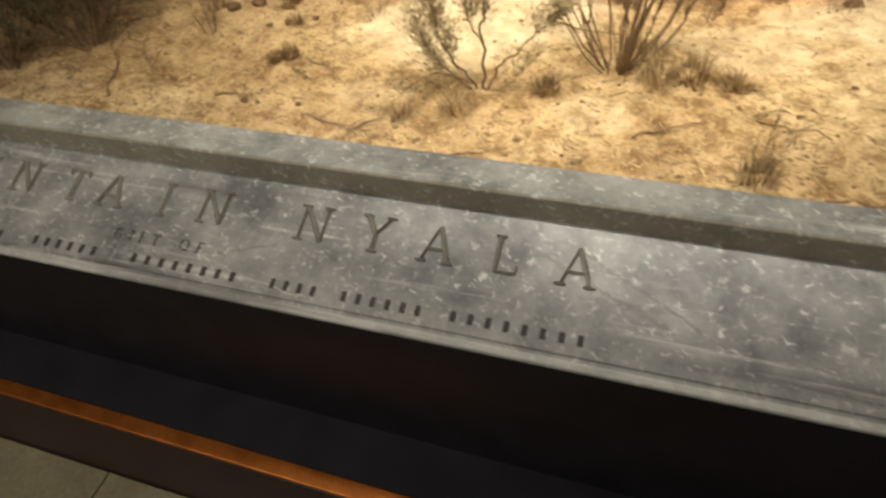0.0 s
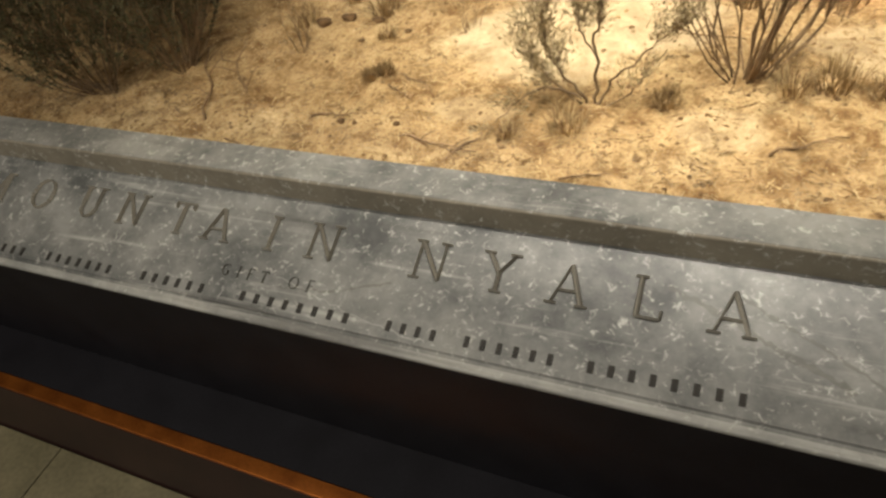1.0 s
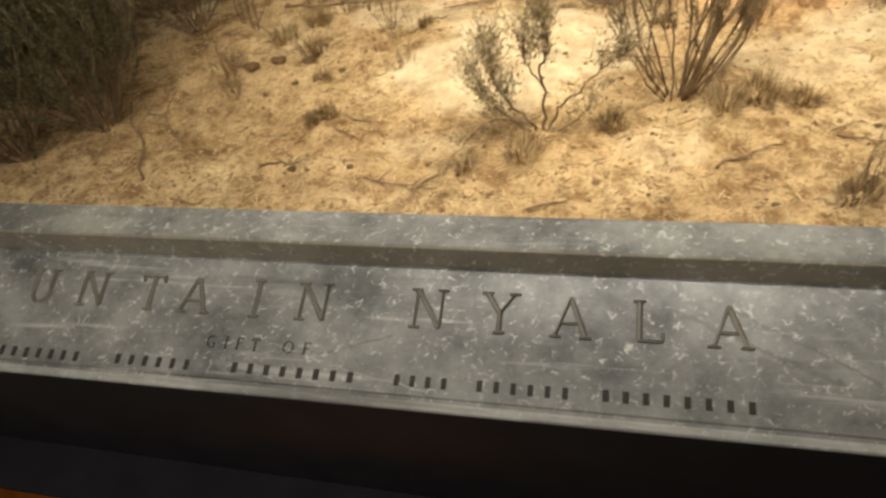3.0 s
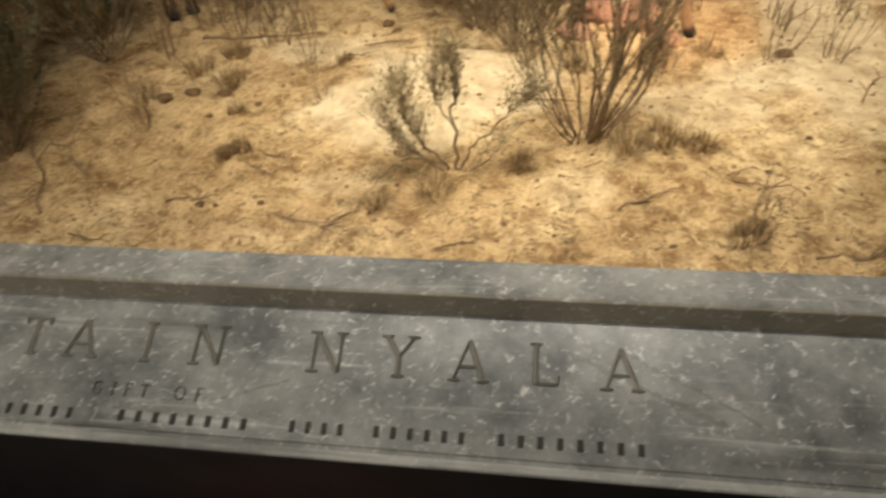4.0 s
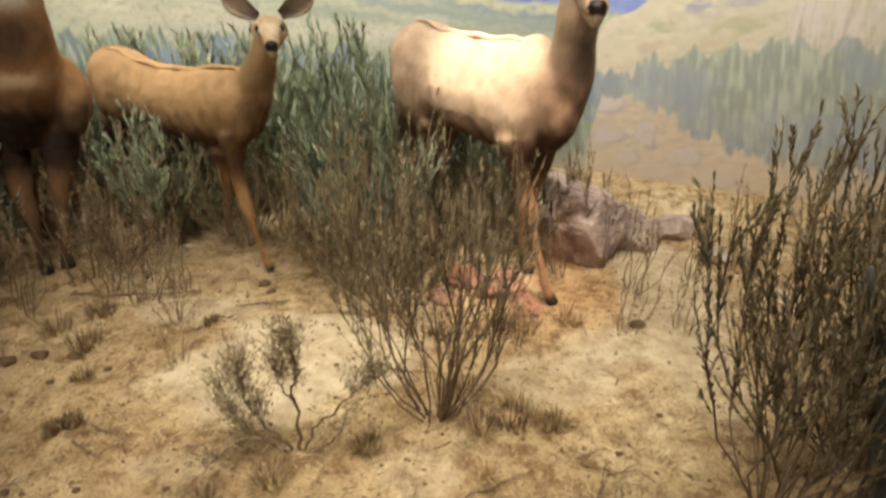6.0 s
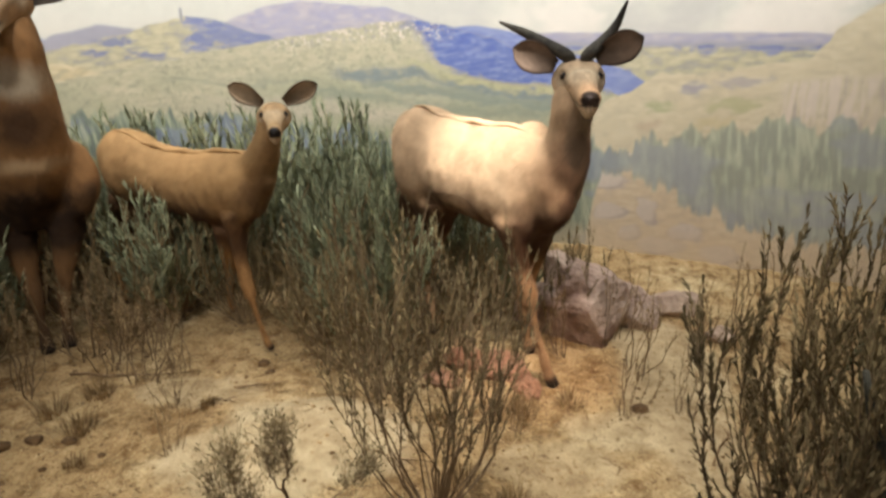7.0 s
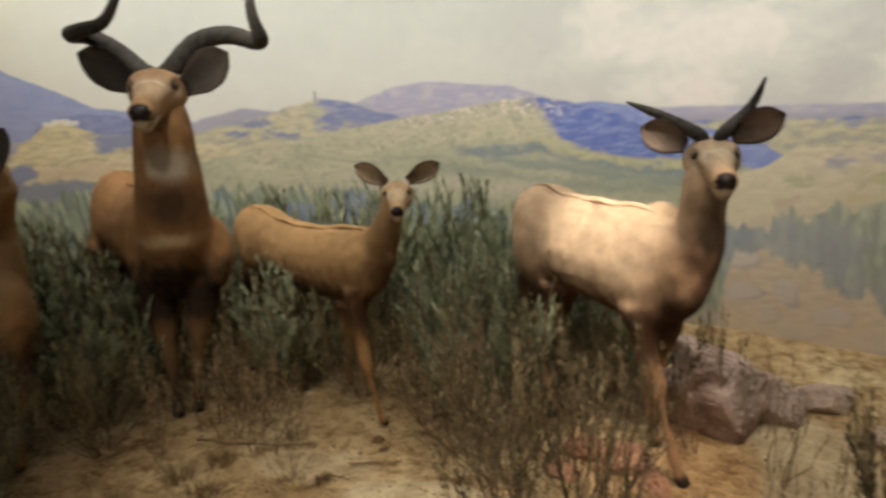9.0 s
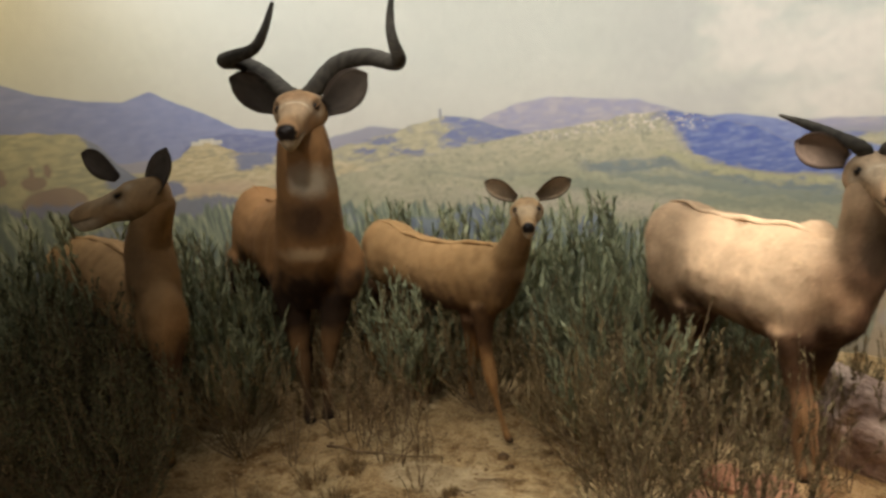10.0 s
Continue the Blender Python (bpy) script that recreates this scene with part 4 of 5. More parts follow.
def sculpt_head(coat, pale, dark, chevron, girth):
    """Points, faces and coat colours of a head, in head units."""
    rings, sides = 76, 56
    u = np.linspace(0, 1, rings) ** 0.92
    w, top, bot = (np.interp(u, SKULL[:, 0], SKULL[:, k]) for k in (1, 2, 3))
    for _ in range(2):
        w, top, bot = (np.concatenate([q[:1], (q[:-2] + q[1:-1] * 2 + q[2:]) / 4, q[-1:]]) for q in (w, top, bot))
    a = np.linspace(0, 2 * math.pi, sides, endpoint=False)
    ca, sa = np.cos(a), np.sin(a)
    X = w[:, None] * np.sign(ca) * np.abs(ca) ** 0.9 * (1 - 0.34 * np.clip(-sa, 0, 1) ** 1.5)
    Z = np.where(sa > 0, top[:, None] * np.abs(sa) ** 0.85, -bot[:, None] * np.abs(sa) ** 0.9)
    Y = np.repeat(u[:, None], sides, 1)
    ax = np.abs(X)

    def near(x, y, z, r, stretch=(1, 1, 1)):
        return np.exp(-(((ax - x) / stretch[0]) ** 2 + ((Y - y) / stretch[1]) ** 2 + ((Z - z) / stretch[2]) ** 2) / r ** 2)

    sx = np.sign(X)
    # sockets, brows, cheeks, nostrils and lips
    X = X + sx * (-0.030 * near(0.185, 0.385, 0.080, 0.055) + 0.022 * near(0.17, 0.34, 0.150, 0.06, (1, 1.5, 0.6)) + 0.014 * near(0.19, 0.20, -0.07, 0.11) - 0.016 * near(0.14, 0.55, -0.02, 0.10, (1, 1.6, 0.8)) + 0.012 * near(0.08, 0.93, 0.02, 0.05))
    Z = Z + 0.016 * near(0.10, 0.31, 0.18, 0.07) - 0.014 * near(0.0, 0.34, 0.19, 0.07, (0.7, 2.2, 1.5)) + 0.010 * near(0.0, 0.80, 0.10, 0.10)
    lip = np.exp(-((Z + 0.034 + 0.10 * np.clip(0.92 - Y, 0, 1)) / 0.010) ** 2) * np.clip((Y - 0.66) / 0.08, 0, 1)
    pit = near(0.060, 0.972, 0.012, 0.026, (1.1, 1.2, 0.8))
    X, Y = X * (1 - 0.07 * lip), Y - 0.02 * pit
    grain = fbm(X * 26 + 11, Y * 18 + Z * 20 + 4, 210, 4)[..., None]
    coat = coat * 0.84 + pale * 0.12
    c = np.ones((rings, sides, 3)) * coat

    def tint(c, colour, m):
        m = np.clip(m, 0, 1)[..., None]
        return c * (1 - m) + colour * m

    c = tint(c, coat * 0.62, 0.8 * near(0.0, 0.16, 0.19, 0.12, (1.3, 1, 1)))
    c = tint(c, pale * 0.35 + coat * 0.62, 0.7 * np.clip((Z - 0.02) / 0.05, 0, 1) * np.clip((0.86 - Y) / 0.2, 0, 1) * np.clip((Y - 0.36) / 0.1, 0, 1))
    c = tint(c, pale * 0.75 + coat * 0.25, 0.8 * near(0.19, 0.27, 0.15, 0.05) + 0.6 * near(0.19, 0.40, 0.02, 0.06))
    c = tint(c, pale, chevron * np.exp(-((Y - 0.47 - 0.25 * ax) / 0.010) ** 2) * (Z > 0.03) * np.clip((0.15 - ax) / 0.03, 0, 1))
    c = tint(c, pale * 0.8, 0.75 * np.clip((-Z - 0.03) / 0.04, 0, 1) * np.clip((Y - 0.62) / 0.15, 0, 1))
    c = tint(c, coat * 0.55, 0.7 * np.clip((-Z - 0.10) / 0.08, 0, 1) * np.clip((0.6 - Y) / 0.2, 0, 1))
    # socket shade painted dark around the eyes, and the dark tear line
    c = tint(c, dark * 2.2, 0.9 * near(0.17, 0.395, 0.080, 0.050, (1.6, 1.5, 0.8)) + 0.5 * near(0.15, 0.48, 0.04, 0.035, (1.6, 1.8, 0.6)))
    c = tint(c, dark * 0.55, 1.0 * np.clip((Y - 0.925 + 0.3 * np.clip(-0.01 - Z, 0, 1)) / 0.02, 0, 1) * np.clip((Z + 0.036) / 0.012, 0, 1) * np.clip((0.074 - ax) / 0.012, 0, 1) + 0.85 * lip + pit)
    crease = np.exp(-((Z - 0.03 - 0.5 * (Y - 0.62) + 0.03 * np.sin(Y * 30)) / 0.006) ** 2) * (X > 0.02) * np.clip((0.10 - np.abs(Y - 0.60)) / 0.03, 0, 1)
    c = tint(c, dark * 2.5, 0.6 * crease)
    mottle = fbm(X * 60 + 3, Y * 34 + Z * 30, 230, 3)[..., None]
    c = c * (0.60 + 0.56 * grain + 0.24 * mottle)
    v = np.stack([X * girth, Y, Z * (1 + 0.8 * (girth - 1))], -1).reshape(-1, 3)
    f = [(i * sides + k, i * sides + (k + 1) % sides, (i + 1) * sides + (k + 1) % sides, (i + 1) * sides + k) for i in range(rings - 1) for k in range(sides)]
    f += [tuple(range(sides))[::-1], tuple(range((rings - 1) * sides, rings * sides))]
    return v, f, c.reshape(-1, 3)


def build_mount(name, animal, coat, label, ear_width, ear_tone, dark_legs, bands, chevron=0.6, under=0.12, girth=1.0):
    verts, faces, nodes_c = [], [], []
    coat_c, belly, pale, dark = (np.array(srgb(*c)) for c in coat)
    long_head, place = head_frame(*next(n for k, n in animal if k == "face"))
    for kind, nodes in animal:
        if kind == "neck":
            r_neck = 0.155 * long_head
            nodes = (*nodes[:-1], (*(place @ Vector((0, 0.11, -0.06))), r_neck, r_neck))
        if kind == "lump":
            for n in nodes:
                bm = bmesh.new()
                bmesh.ops.create_icosphere(bm, subdivisions=3, radius=1)
                at = len(verts)
                verts.extend(Vector((v.co.x * n[3], v.co.y * n[3], v.co.z * n[4])) + Vector(n[:3]) for v in bm.verts)
                faces.extend(tuple(v.index + at for v in f.verts) for f in bm.faces)
                bm.free()
        if kind not in ("trunk", "neck", "leg"):
            continue
        rows = catmull(nodes)
        if kind == "leg":
            top, last = rows[0][2], rows[-1][2]
            foot = level(rows[-1][0], rows[-1][1]) + 0.004
            for r in rows:
                r[2] = top + (r[2] - top) * (top - foot) / (top - last)
        ring_tube(verts, faces, rows, upright=kind in ("leg", "neck"))
        for i, r in enumerate(rows):
            u = i / (len(rows) - 1)
            if kind == "trunk":
                colour = coat_c
            elif kind == "neck":
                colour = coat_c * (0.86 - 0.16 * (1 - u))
            else:
                # legs that are not dark: warm lamp light painted in as redder coat
                colour = coat_c * np.array((1.0, 0.88, 0.76)) * (1 - 0.18 * u) if not dark_legs else coat_c * (1 - u) + dark * 1.6 * u
                if u > 0.93:
                    colour = np.array(srgb(34, 26, 20))
            nodes_c.append((r[:3], colour, max(r[3], r[4])))
    rough = bpy.data.meshes.new("rough")
    rough.from_pydata([tuple(v) for v in verts], [], faces)
    tmp = bpy.data.objects.new("rough", rough)
    scene.collection.objects.link(tmp)
    rm = tmp.modifiers.new("join", "REMESH")
    rm.mode, rm.voxel_size = "VOXEL", 0.0105
    sm = tmp.modifiers.new("smooth", "SMOOTH")
    sm.factor, sm.iterations = 0.65, 11
    solid = bpy.data.meshes.new_from_object(tmp.evaluated_get(bpy.context.evaluated_depsgraph_get()))
    bpy.data.objects.remove(tmp)
    V = np.array([v.co for v in solid.vertices])
    N = np.array([v.normal for v in solid.vertices])
    swell = np.array([noise.noise(Vector((v[0] * 7, v[1] * 7, v[2] * 5))) for v in V])
    fold = np.array([noise.noise(Vector((v[0] * 24, v[1] * 24, v[2] * 16)) + Vector((9, 3, 5))) for v in V])
    V = V + N * (0.009 * swell + 0.0042 * fold)[:, None]
    F = [tuple(p.vertices) for p in solid.polygons]
    bpy.data.meshes.remove(solid)
    P, C, Rr = np.array([n[0] for n in nodes_c]), np.array([n[1] for n in nodes_c]), np.array([n[2] for n in nodes_c])
    dist = np.linalg.norm(V[:, None, :] - P[None], axis=2) / (Rr[None] + 0.01)
    wgt = 1.0 / (dist + 0.05) ** 6
    col = (wgt @ C) / wgt.sum(1, keepdims=True)
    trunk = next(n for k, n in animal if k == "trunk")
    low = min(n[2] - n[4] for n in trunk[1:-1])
    # dark belly of the coat deepened with painted overhead shade; throat and neck marks
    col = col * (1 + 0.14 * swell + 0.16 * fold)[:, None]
    belly_shade = np.clip(1.3 - (V[:, 2] - low) / under + 0.5 * fold + 0.5 * swell, 0, 1) * np.clip((V[:, 2] - low + 0.16) / 0.1, 0, 1)
    col = col * (1 - 0.92 * belly_shade[:, None]) + belly * (0.92 * belly_shade[:, None])
    for centre, reach, colour, tone in bands:
        m = np.clip(1.6 - 1.3 * np.linalg.norm((V - np.array(centre)) / np.array(reach), axis=1) + 0.35 * fold, 0, 1)[:, None] * tone
        col = col * (1 - m) + np.array(srgb(*colour)) * m
    # short hair lying back and down over the coat
    gen = np.random.RandomState(len(V))
    pick = gen.randint(0, len(V), 52000)
    pick = pick[V[pick, 2] > V[:, 2].min() + 0.05]
    back = np.array(trunk[-1][:3]) - np.array(trunk[0][:3])
    way = back / np.linalg.norm(back) * 0.7 + np.array((0, 0, -0.7)) + gen.normal(0, 0.28, (len(pick), 3))
    nn = N[pick]
    way = way - nn * (way * nn).sum(1, keepdims=True)
    way = way / np.linalg.norm(way, axis=1, keepdims=True) + nn * 0.22
    side = np.cross(way, nn)
    side = side / np.linalg.norm(side, axis=1, keepdims=True) * 0.0010
    long = gen.uniform(0.010, 0.022, (len(pick), 1))
    root = V[pick] + gen.normal(0, 0.003, (len(pick), 3)) - nn * 0.001
    hair_v = np.stack([root - side, root + side, root + way * long], 1).reshape(-1, 3)
    tone = np.clip(1 + gen.normal(0, 0.2, (len(pick), 1)), 0.5, 1.5)
    hair_c = np.repeat(col[pick] * tone, 3, axis=0)
    at = len(V)
    F += [(at + 3 * i, at + 3 * i + 1, at + 3 * i + 2) for i in range(len(pick))]
    V, col = np.concatenate([V, hair_v]), np.concatenate([col, hair_c])
    V, col = [Vector(v) for v in V], [tuple(c) for c in col]
    shiny = []

    def grow(vs, fs, colour):
        at = len(V)
        V.extend(vs)
        F.extend(tuple(i + at for i in f) for f in fs)
        col.extend(colour(i, v) if callable(colour) else tuple(colour) for i, v in enumerate(vs))

    hv, hf, hc = sculpt_head(coat_c, pale, dark, chevron, girth)
    wet = len(F)
    grow([place @ Vector(v) for v in hv], hf, lambda i, v: tuple(hc[i]))
    shiny += [wet + i for i, f in enumerate(hf) if hv[f[0]][1] > 0.93 and hv[f[0]][2] > -0.03 and abs(hv[f[0]][0]) < 0.06]
    for side in (-1, 1):
        bm = bmesh.new()
        bmesh.ops.create_uvsphere(bm, u_segments=16, v_segments=10, radius=0.043)
        wet = len(F)
        grow([place @ (Vector((v.co.x * 0.8, v.co.y * 1.1, v.co.z * 0.85)) + Vector((side * 0.163 * girth, 0.392, 0.080))) for v in bm.verts], [tuple(v.index for v in f.verts) for f in bm.faces], srgb(26, 19, 14))
        shiny += range(wet, len(F))
        lid_v, lid_f = [], []
        for low, lift in ((0, 0.024), (1, -0.028)):
            arc_pts = [Vector((side * (0.190 * girth - 0.10 * (k / 6 - 0.5) ** 2 - 0.03 * (k / 6 - 0.5)), 0.330 + 0.118 * k / 6, 0.082 + lift * math.sin(math.pi * k / 6) + 0.012 * (0.5 - k / 6))) for k in range(7)]
            tube(lid_v, lid_f, arc_pts, [0.003 + 0.006 * math.sin(math.pi * k / 6) for k in range(7)], 6)
        grow([place @ v for v in lid_v], lid_f, coat_c * 0.6)
        bm.free()
    for kind, nodes in animal:
        if kind == "horn":
            vs, fs = [], []
            side = 1 if (place.inverted() @ Vector(nodes[0][:3])).x > 0 else -1
            nodes = ((*(place @ Vector((side * 0.075, 0.11, 0.12))), nodes[0][3]), *nodes)
            rows = catmull(nodes, 8)
            ring_tube(vs, fs, [(*r[:3], r[3] * (1 + 0.04 * math.sin(i * 2.1)), r[3] * (1 + 0.04 * math.sin(i * 2.1))) for i, r in enumerate(rows)], 12)
            grow(vs, fs, lambda i, v: tuple(np.array(srgb(92, 86, 76)) * (0.75 + 0.5 * noise.noise(v * 70))))
        elif kind == "ear":
            b = Vector(nodes[1][:3])
            a = Vector(nodes[0][:3])
            d_ear = b - a
            across = d_ear.cross(Vector((0, -1, 0))).normalized()
            vs, fs, cs = [], [], []
            inner, rim_c = (np.array(srgb(*c)) for c in ear_tone)
            for i in range(9):
                u = i / 8
                w = ear_width * np.interp(u, [0, 0.15, 0.35, 0.6, 0.8, 0.93, 1], [0.42, 0.62, 0.92, 1.0, 0.80, 0.46, 0.06])
                for k in range(9):
                    s = k / 4 - 1
                    vs.append(a + d_ear * u + across * (w * s) + Vector((0, 0.75 * w * (1 - s * s) * (1.1 - u * 0.7), 0)))
                    cs.append(tuple((inner * (0.45 + 0.6 * min(1, u * 1.6)) * (1.15 - 0.3 * (1 - abs(s))) if abs(s) < 0.8 and u < 0.95 else rim_c) * (1 + 0.3 * noise.noise(vs[-1] * 45))))
            for i in range(9):
                for k in range(9):
                    vs.append(vs[i * 9 + k] + Vector((0, 0.007, 0)))
                    cs.append(tuple(rim_c))
            for i in range(8):
                for k in range(8):
                    q = i * 9 + k
                    fs += [(q, q + 1, q + 10, q + 9), (q + 90, q + 91, q + 82, q + 81)]
            rim = [k for k in range(9)] + [i * 9 + 8 for i in range(1, 9)] + [80 - k for k in range(1, 9)] + [i * 9 for i in range(7, 0, -1)]
            for q, r in zip(rim, rim[1:] + rim[:1]):
                fs.append((q, q + 81, r + 81, r))
            grow(vs, fs, lambda i, v: cs[i])
    # a folded mane along the back
    vs, fs = [], []
    spine = catmull(trunk, 10)
    rows = []
    for i, r in enumerate(spine[6:-8]):
        u = i / max(1, len(spine) - 15)
        t_mane = 0.012 * math.sin(math.pi * min(1, u * 0.9 + 0.1)) + 0.002
        rows.append((r[0] - 0.012, r[1] - 0.02, r[2] + r[4] - 0.001 + 0.004 * math.sin(i * 0.9), t_mane, t_mane * 0.8))
    ring_tube(vs, fs, rows, 8)
    grow(vs, fs, lambda i, v: tuple(coat_c * (1.05 + 0.25 * noise.noise(v * 60))))
    origin = Vector((trunk[1][0], trunk[1][1], GROUND))
    d = mesh(name, [v - origin for v in V], F, [FUR, WET], True)
    slots = np.zeros(len(F), np.int32)
    slots[shiny] = 1
    d.polygons.foreach_set("material_index", slots)
    rgba = np.ones((len(V), 4), np.float32)
    rgba[:, :3] = np.clip(np.array([tuple(c) for c in col]), 0, 1)
    d.color_attributes.new("pigment", "FLOAT_COLOR", "POINT").data.foreach_set("color", rgba.ravel())
    ob = new(name, d)
    ob.location = origin
    return tagged(ob, label, "mounted antelope", "mounted antelopes")


TAN, PALE, UMBER, DARK = (176, 138, 90), (226, 208, 176), (84, 58, 38), (44, 34, 27)
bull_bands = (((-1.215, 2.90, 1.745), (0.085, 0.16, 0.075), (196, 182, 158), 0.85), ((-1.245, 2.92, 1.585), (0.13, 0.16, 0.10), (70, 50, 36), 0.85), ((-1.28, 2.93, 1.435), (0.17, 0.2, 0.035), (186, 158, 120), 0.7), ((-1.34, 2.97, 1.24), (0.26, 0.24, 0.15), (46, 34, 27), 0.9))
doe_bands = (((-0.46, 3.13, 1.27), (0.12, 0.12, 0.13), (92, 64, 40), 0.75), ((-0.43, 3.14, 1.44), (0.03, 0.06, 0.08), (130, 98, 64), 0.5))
# first patch: grey-brown neck front, with painted shade beside the lit flank
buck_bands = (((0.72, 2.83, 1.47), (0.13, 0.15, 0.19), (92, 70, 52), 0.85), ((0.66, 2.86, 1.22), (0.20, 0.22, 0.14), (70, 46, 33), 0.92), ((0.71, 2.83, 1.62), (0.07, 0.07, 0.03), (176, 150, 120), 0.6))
# shade on the underside of the cow's neck, painted as a darker patch
cow_neck_shade = (((-1.86, 2.58, 1.45), (0.07, 0.09, 0.20), (104, 80, 54), 0.6),)
DUSKY, BROWN_EAR = ((96, 86, 76), (70, 58, 48)), ((176, 152, 122), (84, 64, 48))
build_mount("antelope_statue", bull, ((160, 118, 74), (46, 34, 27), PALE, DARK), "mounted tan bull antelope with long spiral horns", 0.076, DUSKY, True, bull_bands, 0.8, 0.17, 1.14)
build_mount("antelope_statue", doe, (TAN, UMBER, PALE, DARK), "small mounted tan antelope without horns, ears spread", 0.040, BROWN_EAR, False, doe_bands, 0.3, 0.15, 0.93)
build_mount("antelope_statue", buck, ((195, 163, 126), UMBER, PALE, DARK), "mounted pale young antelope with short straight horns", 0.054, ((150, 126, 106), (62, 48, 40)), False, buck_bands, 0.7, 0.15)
build_mount("antelope_statue", cow, ((172, 136, 92), UMBER, PALE, DARK), "mounted hornless antelope looking aside behind dark shrubs", 0.056, DUSKY, False, cow_neck_shade, 0.4, girth=0.9)


# ---- shrubs ----
def shrub_meshes(seed, tall, spread, stems, twigs, leaves, leaf, needle=0.016, bare=0.35, curve=0.25, thick=0.004, apart=False, along=1.0, slim=0.11):
    """The stems and the foliage of a heath shrub, rooted at the origin."""
    r = random.Random(seed)
    stem_meshes, sv, sf, lv, lf = [], [], [], [], []

    def leafy(p, d, size):
        side = d.cross(Vector((r.uniform(-1, 1), r.uniform(-1, 1), r.uniform(-1, 1)))).normalized()
        way = (d * r.uniform(0.6, 1.6) * along + side).normalized() * size * r.uniform(0.6, 1.2)
        wide = way.cross(Vector((r.uniform(-1, 1), r.uniform(-1, 1), r.uniform(-1, 1)))).normalized() * size * slim
        q = len(lv)
        lv.extend((p - wide, p + way * 0.55 - wide * 1.3, p + way, p + way * 0.55 + wide * 1.3, p + wide))
        lf.append((q, q + 1, q + 2, q + 3, q + 4))

    for number in range(stems):
        a, out = r.uniform(0, 2 * math.pi), spread * r.uniform(0.05, 1.0) ** 0.7
        h = tall * r.uniform(0.5, 1.0) * (1 - 0.3 * (out / spread) ** 2)
        foot = Vector((math.cos(a) * 0.05 * r.random(), math.sin(a) * 0.05 * r.random(), -0.02))
        top = Vector((math.cos(a) * out, math.sin(a) * out, h))
        n, pts = 10, []
        kink = Vector((r.uniform(-1, 1), r.uniform(-1, 1), 0)) * curve * tall * 0.16
        for i in range(n):
            u = i / (n - 1)
            p = foot.lerp(top, u)
            p += Vector((math.cos(a), math.sin(a), 0)) * out * 0.22 * math.sin(math.pi * u)
            p += kink * math.sin(2 * math.pi * u) + Vector((r.uniform(-1, 1), r.uniform(-1, 1), 0)) * 0.006
            pts.append(p)
        tube(sv, sf, pts, [thick * (1 - 0.75 * i / (n - 1)) * (0.5 + 0.5 * h / tall) for i in range(n)], 4, False)
        for _ in range(twigs):
            u = r.uniform(bare, 0.97)
            i = min(int(u * (n - 1)), n - 2)
            p = pts[i].lerp(pts[i + 1], u * (n - 1) - i)
            d = (pts[i + 1] - pts[i]).normalized()
            d = (d + Vector((r.uniform(-1, 1), r.uniform(-1, 1), r.uniform(0, 0.6))) * 0.42).normalized()
            length = tall * r.uniform(0.10, 0.26) * (1.15 - u * 0.5)
            tw = [p + d * length * k / 4 + Vector((0, 0, 0.2 * length * (k / 4) ** 2)) for k in range(5)]
            tube(sv, sf, tw, [thick * 0.34 * (1 - 0.15 * k) for k in range(5)], 3, False)
            for _ in range(leaves):
                k = r.uniform(0.1, 3.99)
                leafy(tw[int(k)].lerp(tw[int(k) + 1], k % 1), d, needle)
        for _ in range(leaves * 2):
            u = r.uniform(min(0.9, bare + 0.2), 1.0) * (n - 1) * 0.999
            i = int(u)
            leafy(pts[i].lerp(pts[i + 1], u - i), (pts[i + 1] - pts[i]).normalized(), needle)
        if apart:
            stem_meshes.append(mesh("stem", sv, sf, BARK))
            sv, sf = [], []
    if not apart:
        stem_meshes.append(mesh("woody_growth", sv, sf, BARK))
    return stem_meshes, mesh("foliage", lv, lf, leaf)


def shrub(x, y, turn, meshes, label, size=1.0, group="heath shrubs"):
    top = new("shrub")
    for d in meshes[0]:
        ob = part("stem" if len(meshes[0]) > 1 else "woody_growth", d, BARK, top)
        if len(meshes[0]) == 1:
            tagged(ob, "thin woody stems", kind="stuff")
    tagged(part("foliage", meshes[1], LEAF, top), "small needle leaves", kind="stuff")
    top.matrix_basis = Matrix.Translation((x, y, level(x, y))) @ Matrix.Rotation(radians(turn), 4, "Z") @ Matrix.Scale(size, 4)
    return tagged(top, label, "shrub", group)


big = shrub_meshes(1, 0.95, 0.26, 27, 9, 18, LEAF, bare=0.3, apart=True, along=2.2, slim=0.085)
shrub(0.28, 2.20, 0, big, "upright olive-brown heath shrub on a low mound", 1.08)
right = shrub_meshes(2, 0.98, 0.30, 26, 10, 30, LEAF, needle=0.021, bare=0.30, apart=True, along=2.6, slim=0.07)
shrub(1.13, 1.90, 40, right, "tall olive heath shrub with feathery shoots", 1.14)
shrub(1.42, 2.12, 190, right, "tall olive heath shrub with feathery shoots", 1.2)


